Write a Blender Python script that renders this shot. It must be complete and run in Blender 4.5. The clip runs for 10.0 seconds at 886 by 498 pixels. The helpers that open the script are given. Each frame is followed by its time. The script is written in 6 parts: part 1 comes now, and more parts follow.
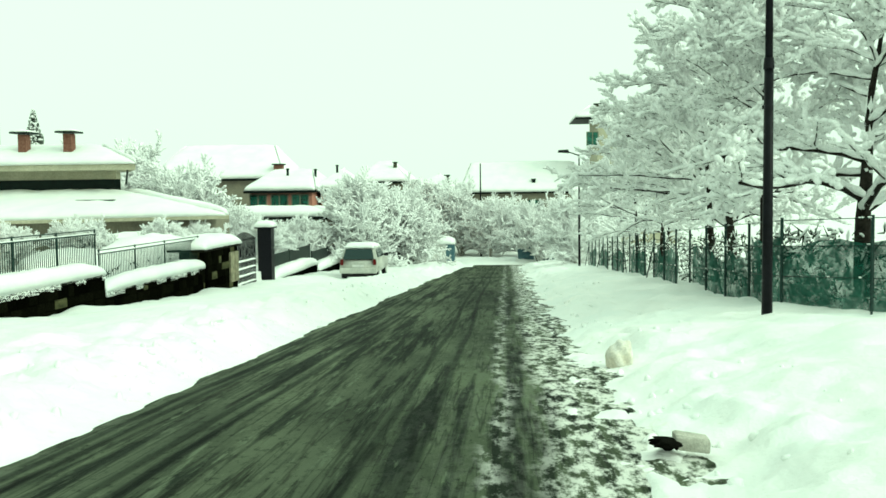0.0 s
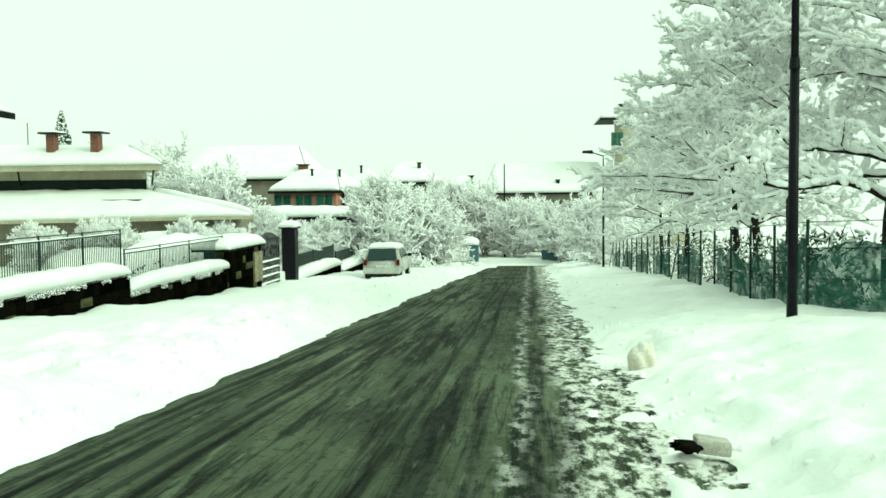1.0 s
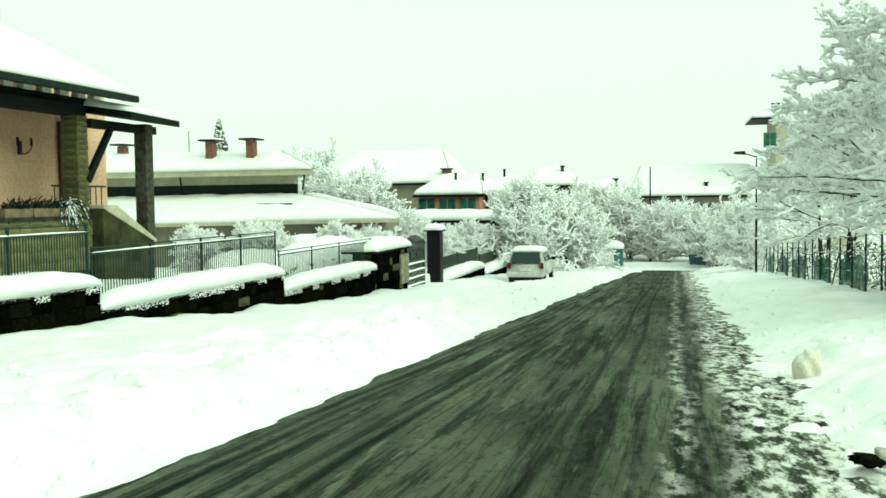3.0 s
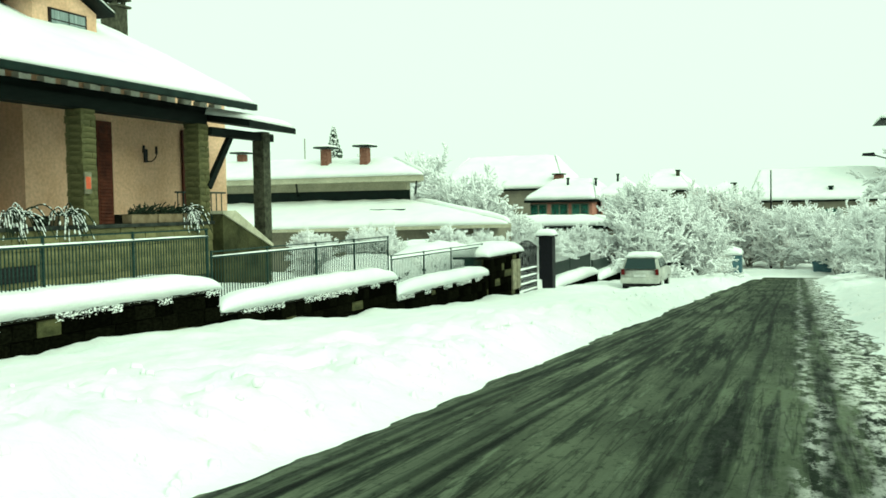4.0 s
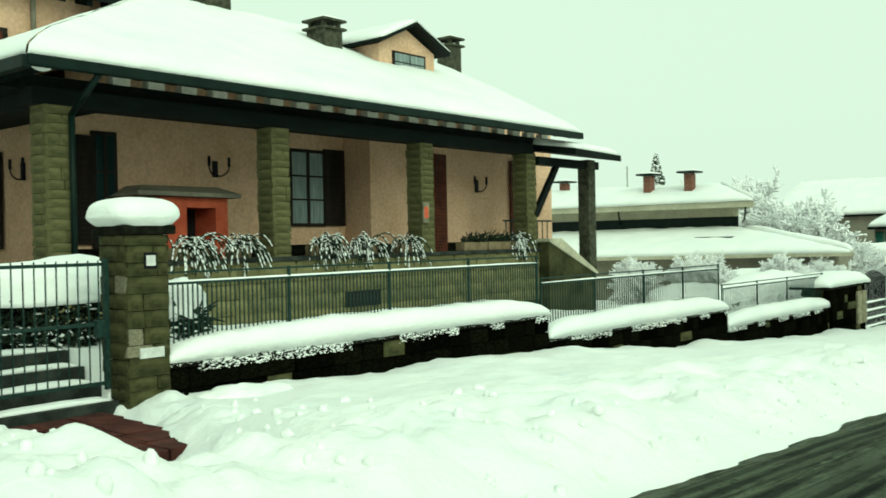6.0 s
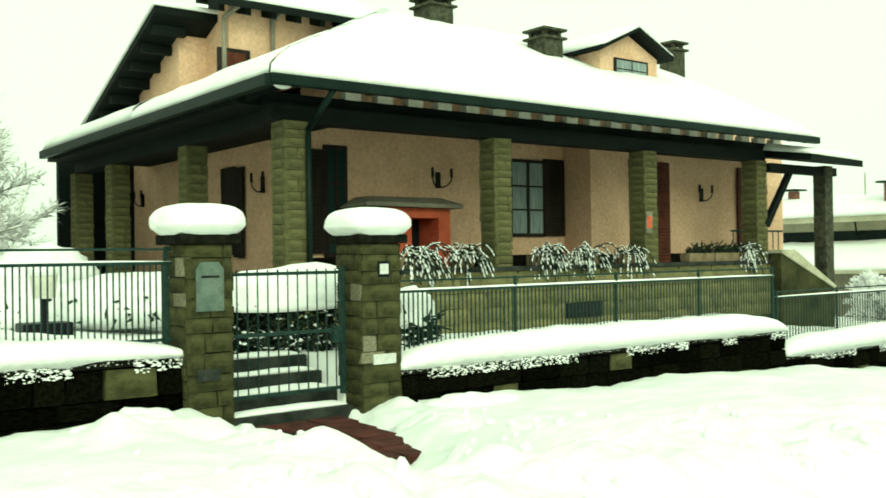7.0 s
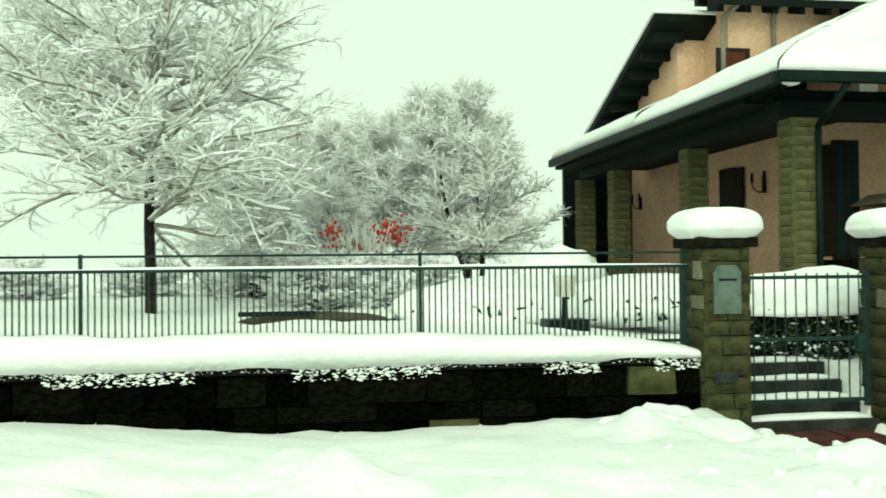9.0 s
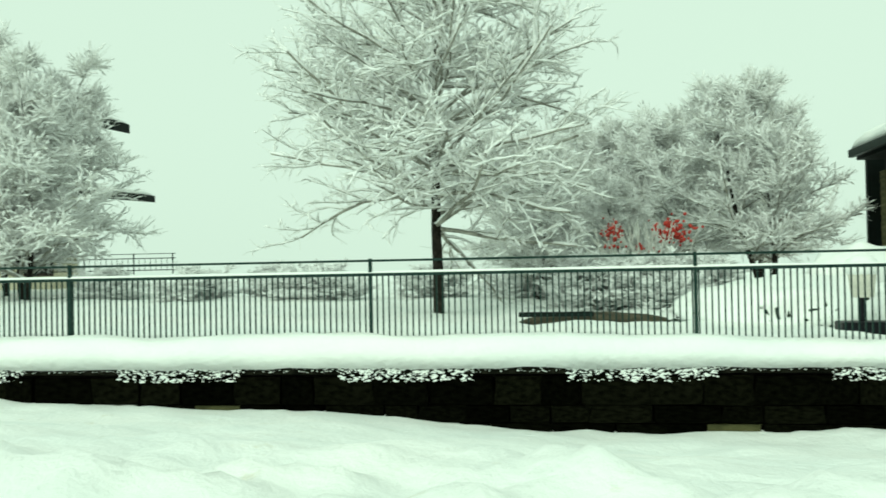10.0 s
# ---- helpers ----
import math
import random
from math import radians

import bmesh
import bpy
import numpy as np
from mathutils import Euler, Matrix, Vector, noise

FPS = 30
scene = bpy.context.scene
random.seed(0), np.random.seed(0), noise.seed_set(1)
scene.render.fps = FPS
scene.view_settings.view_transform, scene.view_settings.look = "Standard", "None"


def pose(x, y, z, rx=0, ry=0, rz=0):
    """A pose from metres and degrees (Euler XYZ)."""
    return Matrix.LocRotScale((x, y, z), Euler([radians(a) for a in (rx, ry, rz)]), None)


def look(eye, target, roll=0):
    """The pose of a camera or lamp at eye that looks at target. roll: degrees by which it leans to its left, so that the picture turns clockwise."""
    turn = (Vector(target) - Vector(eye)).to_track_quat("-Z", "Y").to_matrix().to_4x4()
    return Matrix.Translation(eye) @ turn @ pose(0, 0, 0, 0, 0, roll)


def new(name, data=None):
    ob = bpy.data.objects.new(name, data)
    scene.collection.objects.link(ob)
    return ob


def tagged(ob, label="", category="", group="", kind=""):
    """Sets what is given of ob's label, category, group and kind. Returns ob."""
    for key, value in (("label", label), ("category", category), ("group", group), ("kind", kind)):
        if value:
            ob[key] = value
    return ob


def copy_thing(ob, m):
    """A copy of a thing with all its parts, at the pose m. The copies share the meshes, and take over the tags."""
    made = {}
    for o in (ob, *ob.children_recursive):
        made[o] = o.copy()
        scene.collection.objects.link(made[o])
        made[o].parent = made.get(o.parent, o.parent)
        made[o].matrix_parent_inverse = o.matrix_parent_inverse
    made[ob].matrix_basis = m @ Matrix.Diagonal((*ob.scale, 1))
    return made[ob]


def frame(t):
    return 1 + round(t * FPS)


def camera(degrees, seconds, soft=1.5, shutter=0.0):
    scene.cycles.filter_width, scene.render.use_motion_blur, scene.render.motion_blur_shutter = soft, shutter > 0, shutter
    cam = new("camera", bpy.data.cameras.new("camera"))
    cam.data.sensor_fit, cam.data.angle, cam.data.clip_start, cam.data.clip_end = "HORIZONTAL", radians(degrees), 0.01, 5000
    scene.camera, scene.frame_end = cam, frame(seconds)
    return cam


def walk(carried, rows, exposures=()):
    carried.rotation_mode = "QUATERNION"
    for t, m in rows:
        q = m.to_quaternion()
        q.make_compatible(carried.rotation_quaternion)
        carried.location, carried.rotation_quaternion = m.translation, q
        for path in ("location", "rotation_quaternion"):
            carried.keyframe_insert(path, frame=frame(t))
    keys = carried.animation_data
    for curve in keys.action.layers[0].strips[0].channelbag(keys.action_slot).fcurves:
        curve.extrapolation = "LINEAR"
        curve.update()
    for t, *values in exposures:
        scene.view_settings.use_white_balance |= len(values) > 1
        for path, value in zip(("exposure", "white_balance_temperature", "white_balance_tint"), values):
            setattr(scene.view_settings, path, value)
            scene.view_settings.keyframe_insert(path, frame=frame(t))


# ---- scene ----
cam = camera(50.03, 10.0, soft=1.6, shutter=0.15)
PATH = [  # seconds, x, y, z, yaw, pitch, roll
    (0, 0.007, -0.001, 1.312, 3.81, -3.37, -0.67), (0.5, 0.019, 0.009, 1.311, 4.22, -3.35, -0.61),
    (1, 0.035, 0.020, 1.311, 5.26, -3.32, -0.56), (1.5, 0.032, -0.005, 1.314, 6.74, -3.24, -0.51),
    (2, 0.030, -0.020, 1.312, 8.94, -3.15, -0.55), (2.5, -0.029, -0.003, 1.301, 11.12, -3.10, -0.65),
    (4, -0.161, 0.209, 1.240, 20.47, -2.51, -0.98), (4.5, -0.200, 0.225, 1.233, 24.35, -2.13, -1.13),
    (5, -0.232, 0.208, 1.226, 29.03, -1.61, -1.19), (5.5, -0.283, 0.223, 1.224, 33.88, -1.02, -1.24),
    (7, -0.609, 0.205, 1.213, 52.20, 0.43, -0.84), (7.5, -0.725, 0.180, 1.220, 58.80, 0.66, -0.76),
    (8, -0.692, 0.047, 1.231, 65.98, 0.75, -0.48), (8.5, -0.617, -0.081, 1.242, 72.79, 0.71, -0.34),
    (9, -0.539, -0.160, 1.244, 80.82, 0.79, -0.54), (9.5, -0.463, -0.129, 1.243, 88.85, 0.87, -0.83),
    (10, -0.430, -0.019, 1.246, 98.05, 1.08, -1.14)]
EXPOSURES = [(0, 0.40, 6600, -30), (2.5, 0.42, 6700, -30), (4.2, 0.38, 6600, -31), (5, 0.20, 6600, -28), (5.7, 0.06, 6550, -26), (7, 0.50, 7350, -29), (8.0, 0.46, 7300, -28),
             (9.2, 0.18, 6750, -22), (10, 0.04, 6450, -23)]
walk(cam, [(t, pose(x, y, z, 90 + p, 0, yaw) @ pose(0, 0, 0, 0, 0, roll)) for t, x, y, z, yaw, p, roll in PATH], EXPOSURES)

# ---- light: closed winter cloud over a pale sky ----
world = bpy.data.worlds.new("winter_sky")
scene.world = world
world.use_nodes = True
wn, wl = world.node_tree.nodes, world.node_tree.links
SUN_EL, SUN_ROT = radians(30), radians(112)
sky = wn.new("ShaderNodeTexSky")
sky.sky_type, sky.sun_disc, sky.sun_elevation, sky.sun_rotation = "NISHITA", False, SUN_EL, SUN_ROT
sky.air_density, sky.dust_density = 1.0, 4.0
pale = wn.new("ShaderNodeHueSaturation")
pale.inputs["Saturation"].default_value = 0.12
pale.inputs["Value"].default_value = 0.25
cloud = wn.new("ShaderNodeMix")
cloud.data_type = "RGBA"
cloud.inputs[0].default_value = 0.72
cloud.inputs[7].default_value = (10.0, 10.5, 10.1, 1)
wl.new(sky.outputs[0], pale.inputs["Color"])
wl.new(pale.outputs[0], cloud.inputs[6])
wl.new(cloud.outputs[2], wn["Background"].inputs[0])
wn["Background"].inputs[1].default_value = 0.106
sun_data = bpy.data.lights.new("sun", "SUN")
sun_data.energy, sun_data.angle, sun_data.color = 1.45, radians(40), (1.0, 0.97, 0.92)
sun = new("sun", sun_data)
sun.matrix_world = look((0, 0, 60), (-43, 17, 33.5))


# ---- materials ----
def nodes(name, rough=0.8, metal=0.0):
    m = bpy.data.materials.new(name)
    m.use_nodes = True
    b = m.node_tree.nodes["Principled BSDF"]
    b.inputs["Roughness"].default_value, b.inputs["Metallic"].default_value = rough, metal
    return m, m.node_tree.nodes, m.node_tree.links, b


def noise_node(n, l, scale, detail=5, stretch=(1, 1, 1), coords="Object", rough=0.55):
    tc, mp, nz = n.new("ShaderNodeTexCoord"), n.new("ShaderNodeMapping"), n.new("ShaderNodeTexNoise")
    mp.inputs["Scale"].default_value = stretch
    nz.inputs["Scale"].default_value, nz.inputs["Detail"].default_value, nz.inputs["Roughness"].default_value = scale, detail, rough
    l.new(tc.outputs[coords], mp.inputs[0])
    l.new(mp.outputs[0], nz.inputs["Vector"])
    return nz


def ramp(n, l, src, stops):
    r = n.new("ShaderNodeValToRGB")
    el = r.color_ramp.elements
    while len(el) < len(stops):
        el.new(0.5)
    for e, (p, c) in zip(el, stops):
        e.position, e.color = p, (*c, 1) if len(c) == 3 else c
    l.new(src, r.inputs[0])
    return r


def mix(n, l, fac, a, b, blend="MIX"):
    x = n.new("ShaderNodeMix")
    x.data_type, x.blend_type = "RGBA", blend
    for sock, v in ((x.inputs[0], fac), (x.inputs[6], a), (x.inputs[7], b)):
        if isinstance(v, bpy.types.NodeSocket):
            l.new(v, sock)
        elif isinstance(v, float):
            sock.default_value = v
        else:
            sock.default_value = (*v, 1)
    return x.outputs[2]


def bump(n, l, b, src, strength, dist=0.02):
    bp = n.new("ShaderNodeBump")
    bp.inputs["Strength"].default_value, bp.inputs["Distance"].default_value = strength, dist
    l.new(src, bp.inputs["Height"])
    l.new(bp.outputs[0], b.inputs["Normal"])


def plain(name, c1, c2, scale=6, rough=0.8, metal=0.0, relief=0.3, stretch=(1, 1, 1), random_tone=0.0, dist=0.02, spec=0.12):
    """Two tones mottled by broad and fine noise, with relief; random_tone varies piece from piece."""
    m, n, l, b = nodes(name, rough, metal)
    b.inputs["Specular IOR Level"].default_value = spec
    big, fine = noise_node(n, l, scale, 4, stretch), noise_node(n, l, scale * 9, 6, stretch)
    col = ramp(n, l, big.outputs["Fac"], [(0.35, c1), (0.65, c2)]).outputs[0]
    grain = ramp(n, l, fine.outputs["Fac"], [(0.3, (0.72, 0.72, 0.72)), (0.7, (1.0, 1.0, 1.0))]).outputs[0]
    col = mix(n, l, 1.0, col, grain, "MULTIPLY")
    if random_tone:
        oi = n.new("ShaderNodeObjectInfo")
        lo, hi = 1 - random_tone, 1 + random_tone
        tone = ramp(n, l, oi.outputs["Random"], [(0.0, (lo, lo, lo * 0.95)), (1.0, (hi, hi * 0.98, hi * 0.9))]).outputs[0]
        col = mix(n, l, 1.0, col, tone, "MULTIPLY")
    l.new(col, b.inputs["Base Color"])
    if relief:
        bump(n, l, b, fine.outputs["Fac"], relief, dist)
    return m


def snow_material(name, dirt):
    m, n, l, b = nodes(name, 0.65)
    broad, fine, spots = noise_node(n, l, 0.9, 5), noise_node(n, l, 14, 6), noise_node(n, l, 3.2, 8, rough=0.75)
    col = ramp(n, l, broad.outputs["Fac"], [(0.3, (0.80, 0.83, 0.82)), (0.7, (0.90, 0.90, 0.88))]).outputs[0]
    if dirt:
        grey = ramp(n, l, spots.outputs["Fac"], [(0.60, (1, 1, 1)), (0.78, (0.78, 0.74, 0.64))]).outputs[0]
        col = mix(n, l, 1.0, col, grey, "MULTIPLY")
    l.new(col, b.inputs["Base Color"])
    b.inputs["Specular IOR Level"].default_value = 0.25
    bump(n, l, b, fine.outputs["Fac"], 0.5, 0.035)
    return m


SNOW = snow_material("fresh_snow", False)
BANK = snow_material("ploughed_snow", True)
STAINED = plain("stained_snow_crust", (0.72, 0.67, 0.56), (0.86, 0.85, 0.81), 5, 0.9, relief=0.5)
FROST = plain("frosted_twig_snow", (0.95, 0.96, 0.955), (0.985, 0.99, 0.985), 5, 0.9, relief=0)
BARK = plain("dark_wet_bark", (0.010, 0.009, 0.007), (0.035, 0.03, 0.024), 14, 0.85, relief=0.6)
TWIG = plain("grey_brown_twig", (0.20, 0.195, 0.165), (0.46, 0.45, 0.40), 9, 0.85, relief=0)
FROSTTWIG = plain("frost_coated_twig", (0.74, 0.75, 0.70), (0.92, 0.92, 0.88), 7, 0.85, relief=0)
STONE = plain("brown_sandstone", (0.030, 0.033, 0.014), (0.088, 0.086, 0.041), 1.8, 0.85, relief=0.7, random_tone=0.22)
PORCHSTONE = plain("pale_olive_sandstone", (0.115, 0.112, 0.056), (0.20, 0.185, 0.10), 1.6, 0.85, relief=0.4, random_tone=0.2)
COLUMNSTONE = plain("olive_sandstone", (0.070, 0.071, 0.033), (0.135, 0.127, 0.067), 1.6, 0.85, relief=0.4, random_tone=0.16)
# near-black base: the walls' deep shade is put into the stone colour
SHADESTONE = plain("shade_dark_stone", (0.0014, 0.0016, 0.0010), (0.006, 0.0064, 0.0040), 6, 0.95, relief=0.7, random_tone=0.6, spec=0.0)
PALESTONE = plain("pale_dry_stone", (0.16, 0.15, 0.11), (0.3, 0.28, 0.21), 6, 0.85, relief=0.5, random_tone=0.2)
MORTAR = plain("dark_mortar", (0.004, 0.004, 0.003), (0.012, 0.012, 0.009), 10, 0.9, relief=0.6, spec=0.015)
JOINT = plain("olive_stone_joint", (0.022, 0.023, 0.011), (0.06, 0.058, 0.028), 9, 0.9, relief=0.5, spec=0.05)
LIGHTPATCH = plain("pale_light_patch", (0.68, 0.66, 0.58), (0.80, 0.78, 0.70), 4, 0.8, relief=0.2)
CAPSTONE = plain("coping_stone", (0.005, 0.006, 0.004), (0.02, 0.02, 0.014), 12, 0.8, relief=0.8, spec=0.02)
OCHRE = plain("ochre_render", (0.68, 0.435, 0.285), (0.78, 0.52, 0.36), 1.4, 0.9, relief=0.15)
SALMON = plain("salmon_render", (0.48, 0.22, 0.17), (0.58, 0.3, 0.24), 1.0, 0.9, relief=0.1)
CREAM = plain("cream_render", (0.42, 0.4, 0.3), (0.55, 0.52, 0.4), 1.2, 0.9, relief=0.1)
TAUPE = plain("taupe_render", (0.2, 0.185, 0.15), (0.28, 0.26, 0.2), 1.2, 0.9, relief=0.1)
RED = plain("red_hearth_render", (0.5, 0.09, 0.05), (0.62, 0.14, 0.075), 3, 0.85, relief=0.2)
WOOD = plain("dark_stained_timber", (0.002, 0.0045, 0.0034), (0.006, 0.011, 0.009), 3, 0.7, relief=0.4, stretch=(1, 0.2, 1))
SHUTTER = plain("dark_brown_shutter", (0.012, 0.01, 0.008), (0.03, 0.022, 0.017), 4, 0.6, relief=0.3, stretch=(1, 1, 0.2))
DOORWOOD = plain("red_brown_door", (0.06, 0.018, 0.012), (0.12, 0.035, 0.02), 5, 0.6, relief=0.3)
GUTTER = plain("dark_green_metal", (0.003, 0.010, 0.008), (0.007, 0.018, 0.014), 3, 0.45, relief=0.1)
IRON = plain("green_painted_iron", (0.010, 0.028, 0.024), (0.024, 0.05, 0.042), 20, 0.5, relief=0.2)
BLACKIRON = plain("black_painted_steel", (0.003, 0.003, 0.005), (0.008, 0.008, 0.012), 12, 0.45, relief=0.1)
LAMPBODY = plain("frosted_lamp_body", (0.55, 0.54, 0.48), (0.7, 0.68, 0.6), 8, 0.4, relief=0)
BRICK = plain("red_brick", (0.15, 0.065, 0.048), (0.26, 0.135, 0.10), 10, 0.9, relief=0.5)
CHIMSTONE = plain("grey_chimney_stone", (0.035, 0.037, 0.025), (0.1, 0.1, 0.07), 8, 0.9, relief=0.6)
CURTAIN = plain("white_curtain", (0.16, 0.2, 0.2), (0.36, 0.42, 0.41), 5, 0.9, relief=0.2, stretch=(6, 6, 0.3))
PAVE = plain("red_brown_paving", (0.035, 0.011, 0.009), (0.10, 0.030, 0.024), 5, 0.7, relief=0.4)
STEP = plain("wet_step_stone", (0.012, 0.015, 0.013), (0.045, 0.05, 0.043), 5, 0.6, relief=0.4)
NETTING = plain("green_screen_netting", (0.010, 0.075, 0.052), (0.07, 0.20, 0.15), 1.2, 0.8, relief=0.3)
nt, nl = NETTING.node_tree.nodes, NETTING.node_tree.links
open_weave, blend_weave = nt.new("ShaderNodeBsdfTransparent"), nt.new("ShaderNodeMixShader")
nl.new(ramp(nt, nl, noise_node(nt, nl, 3.0, 6, rough=0.7).outputs["Fac"], [(0.38, (0.02, 0.02, 0.02)), (0.66, (0.4, 0.4, 0.4))]).outputs[0], blend_weave.inputs[0])
nl.new(nt["Principled BSDF"].outputs[0], blend_weave.inputs[1])
nl.new(open_weave.outputs[0], blend_weave.inputs[2])
nl.new(blend_weave.outputs[0], nt["Material Output"].inputs[0])
NEEDLE = plain("frosted_needles", (0.10, 0.125, 0.10), (0.28, 0.31, 0.28), 5, 0.8, relief=0)
LEAF = plain("dark_evergreen_leaf", (0.008, 0.016, 0.01), (0.03, 0.045, 0.026), 8, 0.6, relief=0.2)
BERRY = plain("red_berries", (0.45, 0.035, 0.03), (0.6, 0.09, 0.07), 12, 0.5, relief=0)
SOIL = plain("brown_soil", (0.05, 0.045, 0.032), (0.11, 0.095, 0.066), 6, 0.95, relief=0.6)
CARPAINT = plain("dirty_white_car_paint", (0.45, 0.46, 0.42), (0.6, 0.6, 0.55), 2.0, 0.35, relief=0)
RUBBER = plain("black_rubber", (0.008, 0.008, 0.008), (0.02, 0.02, 0.02), 20, 0.8, relief=0.2)
REDLENS = plain("red_lamp_lens", (0.08, 0.006, 0.006), (0.12, 0.01, 0.01), 10, 0.2, relief=0)
PLATE = plain("white_plate", (0.6, 0.6, 0.58), (0.75, 0.75, 0.72), 10, 0.5, relief=0)
PALEBOARD = plain("pale_ceiling_board", (0.22, 0.2, 0.15), (0.34, 0.31, 0.24), 4, 0.8, relief=0.3, stretch=(0.3, 2, 1))
TERRACOTTA = plain("weathered_clay_planter", (0.16, 0.12, 0.07), (0.26, 0.2, 0.13), 6, 0.9, relief=0.4)
BLUE = plain("blue_grey_paint", (0.06, 0.13, 0.16), (0.12, 0.2, 0.23), 3, 0.6, relief=0.1)
VERDIGRIS = plain("green_letterbox_metal", (0.1, 0.14, 0.115), (0.17, 0.21, 0.18), 6, 0.5, 0.3, relief=0.2)

GLASS, gn, gl, gb = nodes("window_glass", 0.06)
gb.inputs["Base Color"].default_value = (0.012, 0.03, 0.03, 1)
gb.inputs["Specular IOR Level"].default_value = 0.35


def road_material():
    """Wet asphalt under tyre-pressed slush: long tracks, fine speckle, whiter towards the right verge."""
    m, n, l, b = nodes("slushy_asphalt", 0.75)
    grit = noise_node(n, l, 60, 4)
    tracks = noise_node(n, l, 2.1, 7, (2.6, 0.10, 1), rough=0.62)
    streak = noise_node(n, l, 5.0, 6, (2.2, 0.22, 1), rough=0.7)
    patch = noise_node(n, l, 0.35, 4, (1.4, 0.6, 1))
    asphalt = ramp(n, l, grit.outputs["Fac"], [(0.3, (0.008, 0.011, 0.008)), (0.7, (0.022, 0.029, 0.020))]).outputs[0]
    film = ramp(n, l, tracks.outputs["Fac"], [(0.41, (0, 0, 0)), (0.52, (1, 1, 1))]).outputs[0]
    broad = ramp(n, l, patch.outputs["Fac"], [(0.32, (0.15, 0.15, 0.15)), (0.62, (0.9, 0.9, 0.9))]).outputs[0]
    fac = mix(n, l, 1.0, film, broad, "MULTIPLY")
    col = mix(n, l, fac, asphalt, (0.122, 0.140, 0.096))
    thin = ramp(n, l, streak.outputs["Fac"], [(0.56, (0, 0, 0)), (0.66, (0.7, 0.7, 0.7))]).outputs[0]
    col = mix(n, l, thin, col, (0.115, 0.135, 0.095))
    dark = ramp(n, l, noise_node(n, l, 3.4, 7, (2.4, 0.16, 1), rough=0.68).outputs["Fac"], [(0.36, (0.45, 0.45, 0.45)), (0.45, (1, 1, 1))]).outputs[0]
    col = mix(n, l, 1.0, col, dark, "MULTIPLY")
    rut = ramp(n, l, noise_node(n, l, 4.2, 3, (1.6, 0.035, 1), rough=0.5).outputs["Fac"], [(0.455, (1, 1, 1)), (0.475, (0.06, 0.09, 0.08)), (0.485, (0.06, 0.09, 0.08)), (0.505, (1, 1, 1))]).outputs[0]
    col = mix(n, l, 0.55, col, rut, "MULTIPLY")
    speck = ramp(n, l, noise_node(n, l, 16, 6, (1, 0.55, 1), rough=0.75).outputs["Fac"], [(0.36, (0.2, 0.24, 0.22)), (0.46, (1, 1, 1)), (0.6, (1, 1, 1)), (0.7, (1.5, 1.5, 1.4))]).outputs[0]
    col = mix(n, l, 0.75, col, speck, "MULTIPLY")
    # ruts: two pairs of pressed slush ridges, the right verge whiter
    tc, sx = n.new("ShaderNodeTexCoord"), n.new("ShaderNodeSeparateXYZ")
    l.new(tc.outputs["Object"], sx.inputs[0])
    wob = n.new("ShaderNodeMath")
    wob.operation = "MULTIPLY_ADD"
    l.new(noise_node(n, l, 1.1, 5, (1.0, 0.6, 1)).outputs["Fac"], wob.inputs[0])
    wob.inputs[1].default_value = 0.55
    l.new(sx.outputs["X"], wob.inputs[2])
    mr = n.new("ShaderNodeMapRange")
    mr.inputs["From Min"].default_value, mr.inputs["From Max"].default_value = -3.4, 1.8
    l.new(wob.outputs[0], mr.inputs["Value"])
    wet = ramp(n, l, mr.outputs[0], [(0.0, (0.8, 0.8, 0.8)), (0.1, (1.15, 1.15, 1.15)), (0.36, (1.05, 1.05, 1.05)), (0.56, (0.82, 0.85, 0.83)), (1.0, (0.8, 0.83, 0.81))]).outputs[0]
    col = mix(n, l, 1.0, col, wet, "MULTIPLY")
    drift = n.new("ShaderNodeMath")
    drift.operation = "MULTIPLY_ADD"
    l.new(noise_node(n, l, 0.5, 2, (0.5, 0.16, 1), rough=0.4).outputs["Fac"], drift.inputs[0])
    drift.inputs[1].default_value = 0.5
    l.new(sx.outputs["X"], drift.inputs[2])
    across = n.new("ShaderNodeMapRange")
    across.inputs["From Min"].default_value, across.inputs["From Max"].default_value = -3.2, 0.6
    l.new(drift.outputs[0], across.inputs["Value"])
    stops = [(0.0, (1, 1, 1))]
    for p in (0.09, 0.17, 0.205, 0.33, 0.37, 0.66, 0.74):
        stops += [(p - 0.014, (1, 1, 1)), (p - 0.006, (0.30, 0.34, 0.32)), (p + 0.006, (0.30, 0.34, 0.32)), (p + 0.014, (1.2, 1.2, 1.15))]
    col = mix(n, l, 0.85, col, ramp(n, l, across.outputs[0], stops).outputs[0], "MULTIPLY")
    lanes = ramp(n, l, mr.outputs[0], [(0.0, (0.3, 0.3, 0.3)), (0.10, (0.05, 0.05, 0.05)), (0.16, (0.0, 0.0, 0.0)), (0.5, (0.0, 0.0, 0.0)), (0.67, (0.03, 0.03, 0.03)), (0.692, (0.5, 0.5, 0.5)),
                                        (0.712, (0.05, 0.05, 0.05)), (0.74, (0.05, 0.05, 0.05)), (0.785, (0.9, 0.9, 0.9)), (1.0, (1, 1, 1))]).outputs[0]
    crumbs = ramp(n, l, noise_node(n, l, 7, 8, (1.3, 0.5, 1), rough=0.72).outputs["Fac"], [(0.46, (0, 0, 0)), (0.56, (1, 1, 1))]).outputs[0]
    col = mix(n, l, mix(n, l, 1.0, lanes, crumbs, "MULTIPLY"), col, (0.72, 0.72, 0.68))
    l.new(col, b.inputs["Base Color"])
    b.inputs["Specular IOR Level"].default_value = 0.03
